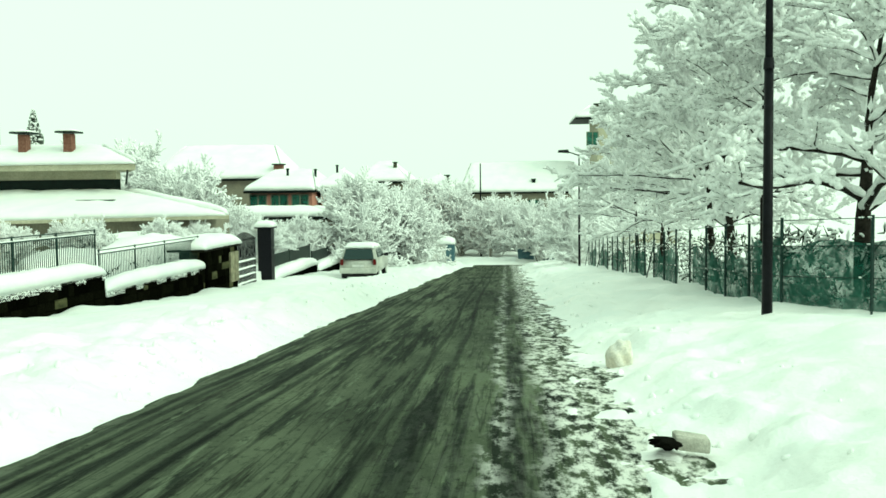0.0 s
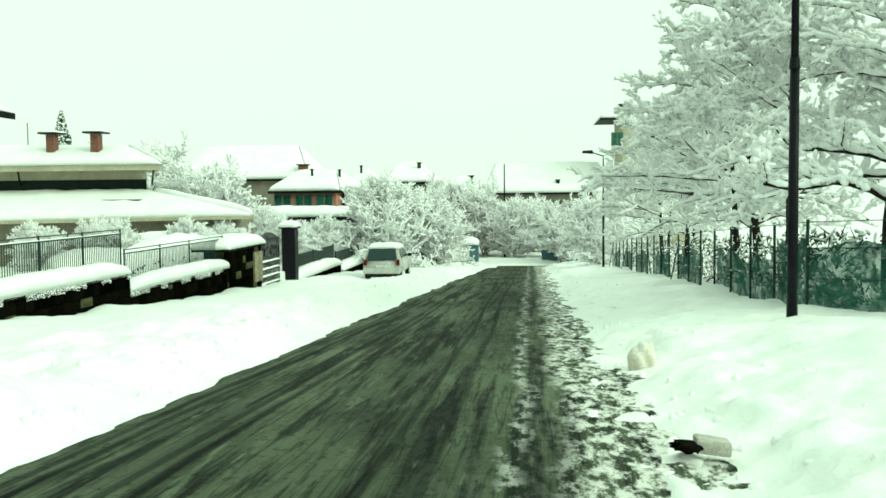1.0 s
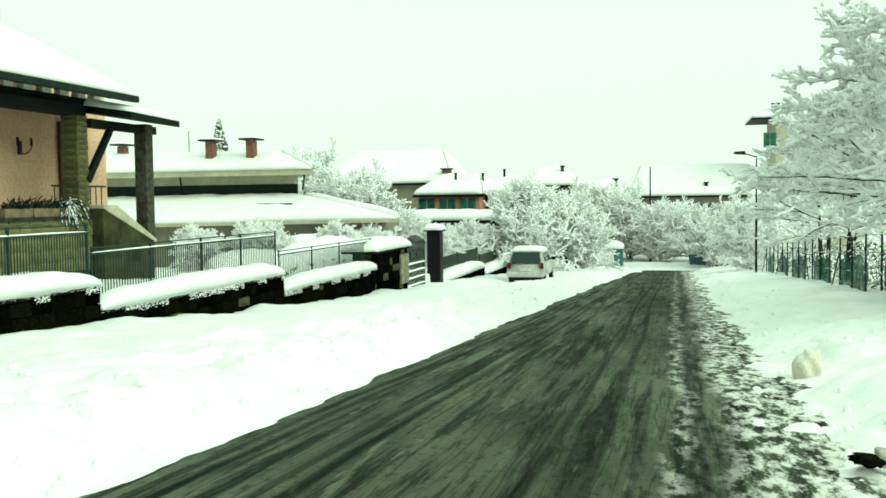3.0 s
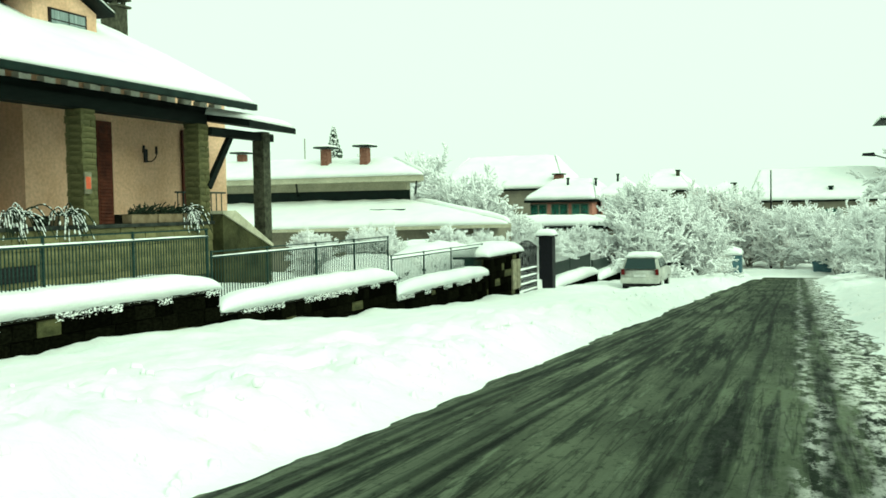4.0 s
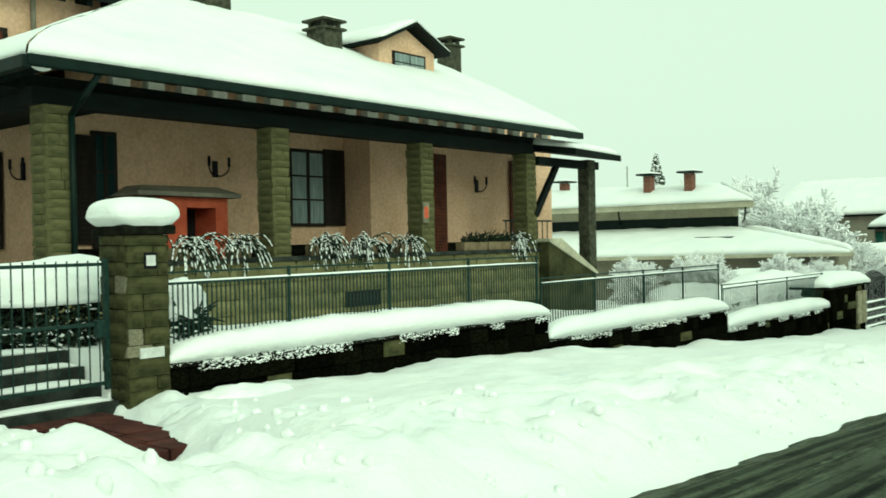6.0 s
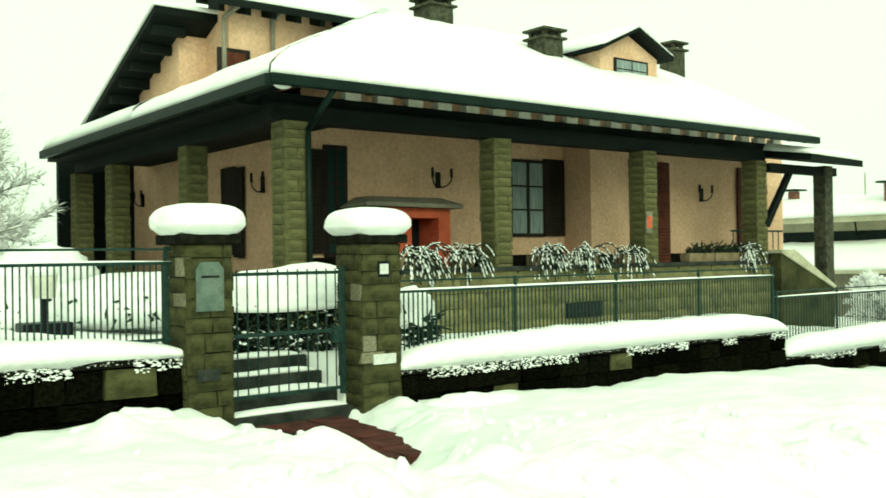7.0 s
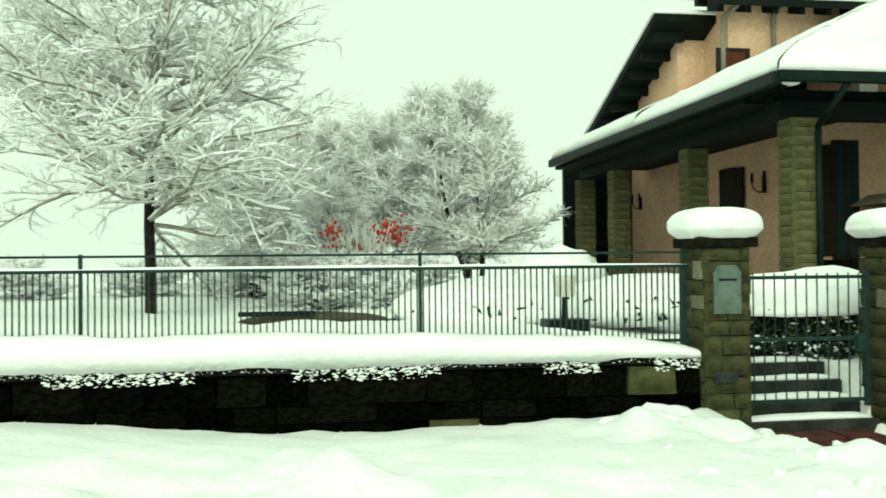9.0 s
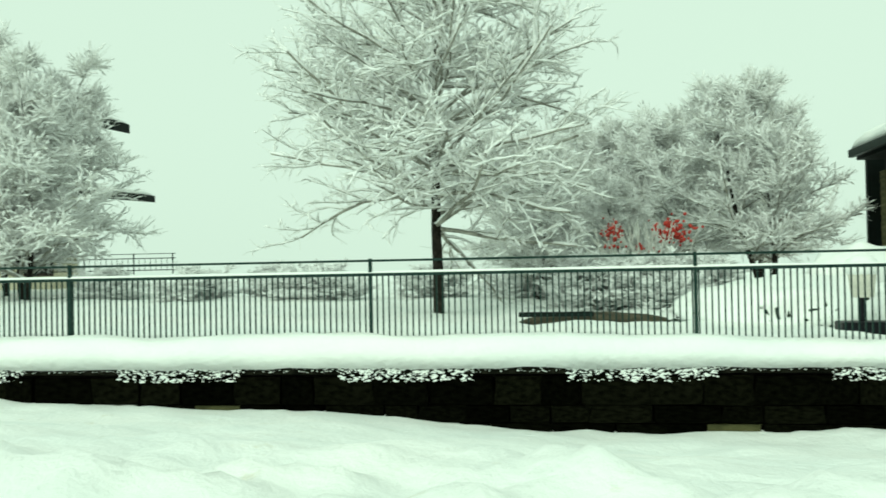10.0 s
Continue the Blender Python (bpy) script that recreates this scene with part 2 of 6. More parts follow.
    bump(n, l, b, streak.outputs["Fac"], 0.5, 0.03)
    return m


ROAD = road_material()


# ---- builders ----
def link(name, bm, material, smooth=False):
    me = bpy.data.meshes.new(name)
    bm.to_mesh(me)
    bm.free()
    me.materials.append(material)
    if smooth:
        me.shade_smooth()
    return new(name, me)


def part(name, bm, material, parent, label="", smooth=False):
    ob = link(name, bm, material, smooth)
    ob.parent = parent
    return tagged(ob, label)


def thing(name, label, category, at=(0, 0, 0), group="", kind=""):
    ob = new(name)
    ob.location = at
    ob.empty_display_size = 0.2
    return tagged(ob, label, category, group, kind)


def box(x0, x1, y0, y1, z0, z1, bevel=0.0, bm=None):
    own = bmesh.new() if bm is None else bm
    r = bmesh.ops.create_cube(own, size=1)
    for v in r["verts"]:
        v.co = Vector((x0 + (v.co.x + 0.5) * (x1 - x0), y0 + (v.co.y + 0.5) * (y1 - y0), z0 + (v.co.z + 0.5) * (z1 - z0)))
    if bevel:
        es = {e for v in r["verts"] for e in v.link_edges}
        bmesh.ops.bevel(own, geom=list(es), offset=bevel, segments=2, affect="EDGES", profile=0.6)
    return own


def hull(pts, bm=None, bevel=0.0):
    own = bmesh.new() if bm is None else bm
    vs = [own.verts.new(p) for p in pts]
    bmesh.ops.convex_hull(own, input=vs)
    if bevel:
        bmesh.ops.bevel(own, geom=list(own.edges), offset=bevel, segments=2, affect="EDGES", profile=0.6)
    return own


def rod(p0, p1, r0, r1=None, sides=8, bm=None):
    own = bmesh.new() if bm is None else bm
    p0, p1 = Vector(p0), Vector(p1)
    d = p1 - p0
    q = d.to_track_quat("Z", "Y").to_matrix().to_4x4()
    bmesh.ops.create_cone(own, cap_ends=True, segments=sides, radius1=r0, radius2=r0 if r1 is None else r1, depth=d.length,
                          matrix=Matrix.Translation((p0 + p1) / 2) @ q)
    return own


def slab(a, b, c, d, thick, bm=None):
    """A plate under the four corners a, b, c, d."""
    down = Vector((0, 0, -thick))
    return hull([Vector(p) for p in (a, b, c, d)] + [Vector(p) + down for p in (a, b, c, d)], bm)


def snow_over(a, b, c, d, thick, nu=12, nv=12, sharp=8.0, amp=0.04, lap=0.0, seed=0.0, joined=""):
    """A soft snow cover over the four-cornered patch a b c d, rounded off at its edges, sagging over them by lap. joined: the edges (0 ab, 1 bc, 2 cd, 3 da) at which it runs on at full depth."""
    a, b, c, d = (Vector(p) for p in (a, b, c, d))
    bm = bmesh.new()

    def at(u, v):
        return (a * (1 - u) + b * u) * (1 - v) + (d * (1 - u) + c * u) * v

    def spread(i, n):
        s = 2 * i / n - 1
        return math.copysign(1 - (1 - abs(s)) ** 1.6, s)
    top, low = [], []
    for i in range(nu + 1):
        for j in range(nv + 1):
            s, t = spread(i, nu), spread(j, nv)
            p = at((s + 1) / 2, (t + 1) / 2)
            su = 0 if (s > 0 and "1" in joined) or (s < 0 and "3" in joined) else s
            tv = 0 if (t > 0 and "2" in joined) or (t < 0 and "0" in joined) else t
            w = max(0.0, 1 - abs(su) ** sharp) ** 0.4 * max(0.0, 1 - abs(tv) ** sharp) ** 0.4
            n1 = noise.noise((p.x * 1.3 + seed, p.y * 1.3, p.z)) * amp + noise.noise((p.x * 5 + seed, p.y * 5, p.z * 2)) * amp * 0.5
            edge = abs(su) == 1 or abs(tv) == 1
            top.append(bm.verts.new(p + Vector((0, 0, thick * w + (n1 * w if not edge else -lap * (0.6 + noise.noise((p.x * 4, p.y * 4, seed)))))))) 
            low.append(top[-1] if edge else bm.verts.new(p))
    for i in range(nu):
        for j in range(nv):
            k = [i * (nv + 1) + j, (i + 1) * (nv + 1) + j, (i + 1) * (nv + 1) + j + 1, i * (nv + 1) + j + 1]
            bm.faces.new([top[q] for q in k])
            lo = [low[q] for q in reversed(k)]
            if len(set(lo)) == 4 and not all(low[q] is top[q] for q in k):
                bm.faces.new(lo)
    bmesh.ops.recalc_face_normals(bm, faces=bm.faces)
    return bm


def tubes(name, segs, sides, material):
    """All branch pieces as tapered tubes in one mesh."""
    P0, P1 = np.array([s[0] for s in segs]), np.array([s[1] for s in segs])
    R = np.array([(s[2], s[3]) for s in segs])
    D = P1 - P0
    D /= np.linalg.norm(D, axis=1, keepdims=True) + 1e-9
    ref = np.where(np.abs(D[:, 2:3]) < 0.9, [[0.0, 0, 1]], [[1.0, 0, 0]])
    U = np.cross(D, ref)
    U /= np.linalg.norm(U, axis=1, keepdims=True)
    V = np.cross(D, U)
    a = np.arange(sides) * 2 * np.pi / sides
    ring = U[:, None] * np.cos(a)[None, :, None] + V[:, None] * np.sin(a)[None, :, None]
    verts = np.concatenate([P0[:, None] + ring * R[:, 0, None, None], P1[:, None] + ring * R[:, 1, None, None]], 1)
    n = len(segs)
    i = np.arange(sides)
    quad = np.stack([i, (i + 1) % sides, (i + 1) % sides + sides, i + sides], 1)
    faces = (np.arange(n)[:, None, None] * 2 * sides + quad[None]).reshape(-1, 4)
    me = bpy.data.meshes.new(name)
    me.from_pydata(verts.reshape(-1, 3), [], faces)
    me.materials.append(material)
    me.shade_smooth()
    return me


def snow_pads(name, pads, material):
    """Small soft pads of snow, each a stretched lump lying on a twig."""
    C, D, L, R = np.array([p[0] for p in pads]), np.array([p[1] for p in pads]), np.array([p[2] for p in pads]), np.array([p[3] for p in pads])
    side = np.cross(D, [[0, 0, 1.0]])
    side /= np.linalg.norm(side, axis=1, keepdims=True) + 1e-9
    up = np.cross(side, D)
    a = np.arange(5) * 2 * np.pi / 5
    verts = []
    for s, k in ((-0.75, 0.62), (0.05, 1.0), (0.75, 0.6)):
        ring = side[:, None] * np.cos(a)[None, :, None] + up[:, None] * np.sin(a)[None, :, None] * 0.8
        verts.append(C[:, None] + D[:, None] * (L * s)[:, None, None] + ring * (R * k)[:, None, None])
    verts.append((C - D * L[:, None] * 1.08)[:, None])
    verts.append((C + D * L[:, None] * 1.08)[:, None])
    verts = np.concatenate(verts, 1)
    faces = []
    i = np.arange(5)
    j = (i + 1) % 5
    q = np.concatenate([np.stack([i, j, j + 5, i + 5], 1), np.stack([i + 5, j + 5, j + 10, i + 10], 1)])
    t0, t1 = np.stack([j, i, i * 0 + 15], 1), np.stack([i + 10, j + 10, i * 0 + 16], 1)
    base = np.arange(len(pads))[:, None, None] * 17
    faces = (base + q[None]).reshape(-1, 4).tolist() + (base + np.concatenate([t0, t1])[None]).reshape(-1, 3).tolist()
    me = bpy.data.meshes.new(name)
    me.from_pydata(verts.reshape(-1, 3), [], faces)
    me.materials.append(material)
    me.shade_smooth()
    return me


def block_meshes():
    """Rough-hewn unit stones, shared by all masonry."""
    out, rng = [], random.Random(5)
    for k in range(7):
        bm = box(-0.5, 0.5, -0.5, 0.5, -0.5, 0.5)
        bmesh.ops.bevel(bm, geom=list(bm.edges), offset=0.04, segments=1, affect="EDGES")
        for v in bm.verts:
            v.co += Vector([rng.uniform(-0.05, 0.05) for _ in range(3)])
        out.append(bm)
    return out


BLOCKS = {}


def blocks_for(material):
    if material.name not in BLOCKS:
        made = []
        for bm in block_meshes():
            me = bpy.data.meshes.new("stone")
            bm.to_mesh(me)
            bm.free()
            me.materials.append(material)
            made.append(me)
        BLOCKS[material.name] = made
    return BLOCKS[material.name]


def stones(parent, material, origin, along, width, z0, z1, size=(0.34, 0.19), depth=0.09, seed=1, name="stone", pale=0.0):
    """Courses of single stones on an upright face that starts at origin and runs along; they stand proud of the core."""
    rng = random.Random(seed)
    along = Vector(along).normalized()
    turn = Matrix((along, along.cross(Vector((0, 0, 1))), Vector((0, 0, 1)))).transposed().to_4x4()
    z = z0
    while z < z1 - 0.04:
        h = min(size[1] * rng.uniform(0.75, 1.25), z1 - z)
        if z1 - z - h < 0.06:
            h = z1 - z
        s = 0.0
        while s < width - 0.02:
            w = min(size[0] * rng.uniform(0.6, 1.5), width - s)
            if width - s - w < 0.1:
                w = width - s
            mat_use = (STONE if material is SHADESTONE else PALESTONE) if rng.random() < pale else material
            ob = new(name, rng.choice(blocks_for(mat_use)))
            p = Vector(origin) + along * (s + w / 2) + Vector((0, 0, z + h / 2 - origin[2]))
            ob.matrix_basis = Matrix.Translation(p) @ turn @ Matrix.Diagonal((w - 0.008, depth * rng.uniform(0.85, 1.2), h - 0.008, 1))
            ob.parent = parent
            s += w
        z += h


# ---- ground, road and snow banks ----
def lattice(x, y, seed):
    h = np.sin(x * 127.1 + y * 311.7 + seed * 74.7) * 43758.5453
    return h - np.floor(h)


def value_noise(x, y, seed=0):
    xi, yi = np.floor(x), np.floor(y)
    u, v = x - xi, y - yi
    u, v = u * u * (3 - 2 * u), v * v * (3 - 2 * v)
    return ((lattice(xi, yi, seed) * (1 - u) + lattice(xi + 1, yi, seed) * u) * (1 - v)
            + (lattice(xi, yi + 1, seed) * (1 - u) + lattice(xi + 1, yi + 1, seed) * u) * v) * 2 - 1


def fractal(x, y, seed, octaves=4):
    total, amp = 0, 1.0
    for k in range(octaves):
        total = total + amp * value_noise(x * 2.03 ** k + k * 17.3, y * 2.03 ** k - k * 9.1, seed + k)
        amp *= 0.5
    return total


def smooth(a):
    a = np.clip(a, 0, 1)
    return a * a * (3 - 2 * a)


def road_z(y):
    return np.maximum(-0.058 * np.maximum(y, -25), -4.0)


def foot_z(y):
    return np.interp(y, [-25, -12, -5.75, 2.2, 7.8, 13.7, 21, 30.5, 36.5, 50, 70], [0.5, 0.18, -0.03, -0.26, -0.41, -0.68, -1.2, -1.71, -1.95, -2.7, -3.8])


def garden_z(y):
    return np.interp(y, [-25, 3, 6, 10, 13.5, 20, 28, 36, 60, 80], [0.55, 0.38, 0.1, -0.1, -0.25, -0.6, -1.0, -1.6, -2.8, -4.0])


def path_distance(x, y):
    best = np.full_like(x, 9.0)
    pts = [(-9.6, 4.95), (-8.6, 4.95), (-7.5, 4.72), (-6.4, 4.32), (-5.2, 3.85), (-4.2, 3.5)]
    for (ax, ay), (bx, by) in zip(pts, pts[1:]):
        t = np.clip(((x - ax) * (bx - ax) + (y - ay) * (by - ay)) / ((bx - ax) ** 2 + (by - ay) ** 2), 0, 1)
        best = np.minimum(best, np.hypot(x - ax - t * (bx - ax), y - ay - t * (by - ay)))
    return best


def snow_z(x, y):
    base = road_z(y)
    left = -3.12 + 0.10 * fractal(y * 0.6, y * 0 + 3.1, 3) + 0.03 * fractal(y * 2, y * 0 + 5.0, 8, 3) + 0.35 * smooth((y - 30) / 30)
    right = 1.0 + 0.22 * fractal(y * 0.5, y * 0 + 1.7, 5) + 0.12 * fractal(y * 2.5, x * 2, 9)
    lumps, fine, broad = fractal(x * 1.7, y * 1.7, 11), fractal(x * 5.5, y * 5.5, 21), fractal(x * 0.45, y * 0.45, 31)
    d = left - x
    edge_fade = np.exp(-((d - 0.9) / 1.1) ** 2)
    crest = base + 0.30 * smooth(d / 0.75) + 0.05 * smooth((d - 0.5) / 1.0)
    hl = crest + (foot_z(y) - base - 0.35) * smooth((d - 0.9) / 4.8) + smooth(d / 0.45) * (0.06 * broad + (0.03 + 0.07 * edge_fade) * lumps) + smooth((d - 0.1) / 0.7) * (0.007 + 0.042 * edge_fade) * fine
    p = path_distance(x, y)
    half = 0.24 + 0.5 * smooth((-7.3 - x) / 1.2)
    heap = np.exp(-((p - half - 0.42) / 0.26) ** 2) * smooth((-4.6 - x) / 1.2)
    hl = hl + heap * (0.06 + 0.07 * lumps + 0.03 * fine) - 0.26 * (1 - smooth((p - half * 0.8 - 0.14 * lumps) / 0.25)) * smooth((-4.4 - x) / 1.2)
    tread = -0.425 + 0.15 * np.maximum(x + 7.1, 0) + 0.07 * fine + 0.06 * lumps
    hl = np.where(hl > tread, tread + (hl - tread) * np.maximum(smooth((p - half - 0.16 * lumps - 0.07 * fine) / 0.5), smooth((x + 5.0) / 0.8)), hl)
    hl = hl + 0.14 * np.exp(-((x + 8.7) / 0.45) ** 2 - ((y - 3.1) / 0.75) ** 2) * (1 + 0.35 * lumps + 0.12 * fine)
    hl = hl - 0.38 * np.exp(-((x + 6.4) / 1.5) ** 2) * smooth((y - 31) / 5) * (1 - smooth((y - 46) / 4))
    e = x - right
    hr = base + 0.20 * smooth(e / 0.7) + 0.22 * smooth((e - 0.5) / 2.2) + smooth(e / 0.5) * (0.07 * broad + 0.085 * lumps * np.exp(-np.maximum(e, 0) / 2.5) + 0.03 * fine * np.exp(-np.maximum(e, 0) / 2) + 0.02 * lumps)
    hr = hr - 0.24 * np.exp(-((x - 1.02) / 0.13) ** 2 - ((y - 5.72) / 0.13) ** 2) - 0.2 * np.exp(-((x - 1.45) / 0.13) ** 2 - ((y - 12.3) / 0.22) ** 2)
    hr = hr + 0.2 * smooth((x - 6) / 6)
    slush = base - 0.035 + 0.06 * fractal(x * 6.0, y * 3.0, 41, 4) - 0.09 * smooth((0.8 - x) / 0.7) + 0.02 * smooth((x - 0.5) / 0.5)
    h = np.where(x < left, hl, np.where(x > right, np.maximum(hr, slush), np.where(x > -0.6, np.minimum(slush, base + 0.05), base - 0.06 * smooth((x - left) / 0.25))))
    garden = garden_z(y) + 0.05 * broad + 0.04 * lumps + 0.15 * smooth((-16 - x) / 20)
    garden = np.where((x > -11.6) & (y > 4.25) & (y < 5.66), -0.7, garden)
    h = np.where(x < -9.45, garden, h)
    beyond = -4.0 + 0.12 + 0.05 * lumps + 0.25 * np.exp(-((y - 72.5) / 2.0) ** 2) * smooth((4 - x) / 3)
    far = smooth((y - 66) / 3)
    h = np.where((x > -9.45) | (y > 74), h * (1 - far) + beyond * far, h)
    turn_off = (x > -2.5) & (y > 64.5) & (y < 69.5) & (x < 40)
    h = np.where(turn_off, -4.08, h)
    away = np.hypot(x, y - 20)
    return h - 0.004 * np.maximum(away - 140, 0)


def grid_mesh(name, xs, ys, height, material):
    X, Y = np.meshgrid(xs, ys)
    Z = height(X, Y)
    verts = np.stack([X, Y, Z], -1).reshape(-1, 3)
    nx, ny = len(xs), len(ys)
    i = (np.arange(ny - 1)[:, None] * nx + np.arange(nx - 1)[None]).ravel()
    faces = np.stack([i, i + 1, i + nx + 1, i + nx], 1)
    me = bpy.data.meshes.new(name)
    me.vertices.add(len(verts))
    me.vertices.foreach_set("co", verts.ravel())
    me.loops.add(faces.size)
    me.loops.foreach_set("vertex_index", faces.ravel())
    me.polygons.add(len(faces))
    me.polygons.foreach_set("loop_start", np.arange(len(faces)) * 4)
    me.polygons.foreach_set("loop_total", np.full(len(faces), 4))
    me.update()
    me.validate()
    me.materials.append(material)
    me.shade_smooth()
    return new(name, me)


def steps(*runs):
    out = [np.arange(a, b, s) for a, b, s in runs]
    return np.concatenate(out)


XS = np.concatenate([-np.geomspace(900, 45, 14), steps((-40, -16, 1.2), (-16, -9.6, 0.3)), [-9.46, -9.44], steps((-9.4, -3.6, 0.075), (-3.6, -2.5, 0.045), (-2.5, -0.7, 0.3), (-0.7, 2.6, 0.05), (2.6, 6, 0.11), (6, 30, 1.2)), np.geomspace(32, 900, 14)])
YS = np.concatenate([-np.geomspace(900, 22, 12), steps((-20, -8, 0.5), (-8, 2, 0.11), (2, 14, 0.065), (14, 26, 0.12), (26, 50, 0.28), (50, 80, 0.5)), np.geomspace(82, 1500, 22)])
tagged(grid_mesh("ground", XS, YS, snow_z, BANK), "deep ploughed snow lying over verges, gardens and fields", "snow", kind="structure")
road_y = np.concatenate([steps((-25, 64, 0.8)), [64.3]])
tagged(grid_mesh("road", np.arange(-3.9, 2.71, 0.6), road_y, lambda x, y: road_z(y) + 0.015 * np.cos((x + 1) * 0.8), ROAD),
       "wet asphalt road with slush tracks between snow banks", "road", kind="structure")
tagged(grid_mesh("road_2", np.arange(-4, 42, 1.5), np.array([64.31, 66, 68, 70.5]), lambda x, y: road_z(y) * 0 - 3.97 + 0.2 * smooth((66 - y) / 1.7), ROAD),
       "side road turning off under wet slush", "road", kind="structure")


# ---- garden walls along the street ----
WX = -9.2


def bar_mesh(length, r, material):
    me = bpy.data.meshes.new("bar")
    bm = box(-r, r, -r, r, 0, length)
    bm.to_mesh(me)
    bm.free()
    me.materials.append(material)
    return me


def railing(name, label, x, y0, y1, z_low, z_rail, z_top, posts, pitch=0.1, reach=None, snow=True):
    """Iron railing: flat rail over upright bars, a thin handrail above it, square posts; a lip of snow on the rail."""
    t = thing(name, label, "railing", (x, y0, z_low), "railings on the garden wall")
    inv = Matrix.Translation((-x, -y0, -z_low))

    def put(nm, bm, material=IRON, lab=""):
        bm.transform(inv)
        return part(nm, bm, material, t, lab)
    put("rail", box(x - 0.022, x + 0.022, y0, y1, z_rail - 0.03, z_rail, 0.004))
    put("lower_rail", box(x - 0.015, x + 0.015, y0, y1, z_low + 0.02, z_low + 0.05))
    if z_top:
        put("handrail", box(x - 0.012, x + 0.012, y0, y1, z_top - 0.022, z_top))
    for py in posts:
        put("post", box(x - 0.016, x + 0.016, py - 0.016, py + 0.016, z_low - 0.1, (z_top or z_rail) + 0.01))
    if snow:
        put("snow_lip", snow_over((x - 0.024, y0, z_rail), (x + 0.024, y0, z_rail), (x + 0.024, y1, z_rail), (x - 0.024, y1, z_rail), 0.022, 2, 60, 6, 0.004), SNOW, "thin lip of snow on the rail")
    me = bar_mesh(z_rail - z_low - 0.02, 0.0068, IRON)
    y = y0 + pitch / 2
    while y < y1:
        ob = new("bar", me)
        ob.parent = t
        ob.location = (0, y - y0, 0)
        y += pitch
    return t


def garden_wall(name, y0, y1, top, snow, z_bottom, seed, label):
    """Low stone wall: dark core with single stones, a coping with snow-flecked edge; the snow on it is its own thing."""
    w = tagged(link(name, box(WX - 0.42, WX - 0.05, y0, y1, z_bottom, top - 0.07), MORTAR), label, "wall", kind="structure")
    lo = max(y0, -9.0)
    stones(w, SHADESTONE, (WX - 0.03, lo, z_bottom + 0.25), (0, 1, 0), y1 - lo, z_bottom + 0.25, top - 0.09, (0.42, 0.21), 0.1, seed, pale=0.04)
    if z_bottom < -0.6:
        stones(w, SHADESTONE, (WX - 0.42, y1 - 0.02, z_bottom + 0.25), (1, 0, 0), 0.38, z_bottom + 0.25, top - 0.09, (0.3, 0.2), 0.08, seed + 1)
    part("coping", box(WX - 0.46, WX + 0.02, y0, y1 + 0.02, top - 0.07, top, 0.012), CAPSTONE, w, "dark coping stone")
    rng, crumbs = random.Random(seed), []
    y = lo
    while y < y1:  # clinging snow crumbs on the coping's edge
        patch = noise.noise((y * 0.9, seed, 0)) > -0.05
        for _ in range(12 if patch else 2):
            r = rng.uniform(0.004, 0.010) * (rng.choice((0.8, 1.0, 1.6)) if patch else 0.7)
            at = Vector((WX + 0.022, y + rng.uniform(-0.02, 0.02), top - (0.14 * rng.random() ** 1.7 if patch else rng.uniform(-0.01, 0.05))))
            crumbs.append((at, Vector((0, 1, rng.uniform(-0.4, 0.4))).normalized(), r * rng.uniform(0.8, 2.4), r))
        y += rng.uniform(0.012, 0.05)
    cling = new("clinging_snow", snow_pads("clinging_snow", crumbs, SNOW))
    cling.parent = w
    tagged(cling, "crumbs of snow clinging to the coping", kind="stuff")
    n = max(30, int((y1 - max(y0, -12)) * 9))
    s0 = y0 + 0.02
    s = link("wall_snow", snow_over((WX - 0.48, s0, top + 0.002), (WX + 0.05, s0, top + 0.002), (WX + 0.05, y1 + 0.05, top + 0.002), (WX - 0.48, y1 + 0.05, top + 0.002), snow, 12, n, 5, 0.045, 0.03, seed), SNOW, True)
    tagged(s, "thick rounded snow lying on the garden wall", "snow", "snow on the walls", "stuff")
    return w


garden_wall("wall_1", -24, 3.74, 0.32, 0.30, -0.8, 3, "low dark stone garden wall topped with snow")
garden_wall("wall_2", 6.18, 13.68, -0.03, 0.30, -1.2, 13, "low dark stone garden wall topped with snow")
garden_wall("wall_3", 13.7, 21.15, -0.45, 0.33, -1.7, 23, "low dark stone garden wall stepping downhill")
garden_wall("wall_4", 21.17, 28.5, -0.86, 0.32, -2.2, 33, "low dark stone garden wall stepping downhill")
railing("railing", "green iron railing with thin upright bars on wall", WX - 0.2, -12.0, 3.72, 0.42, 1.2, 1.33, [-11.9, -8.0, -5.1, -2.0, 1.05, 3.66], 0.058)
railing("railing", "green iron railing with thin upright bars on wall", WX - 0.2, 6.22, 13.72, 0.05, 0.83, 0.95, [6.3, 8.15, 10.0, 11.8, 13.68], 0.066)
railing("railing", "lower green iron railing beyond the wall step", WX - 0.2, 13.78, 21.2, -0.35, 0.48, 0.57, [13.8, 15.6, 17.5, 19.3, 21.16], 0.085)
railing("railing", "lower green iron railing beyond the wall step", WX - 0.2, 21.3, 28.5, -0.75, 0.01, 0.09, [21.35, 23.5, 25.6, 28.45])


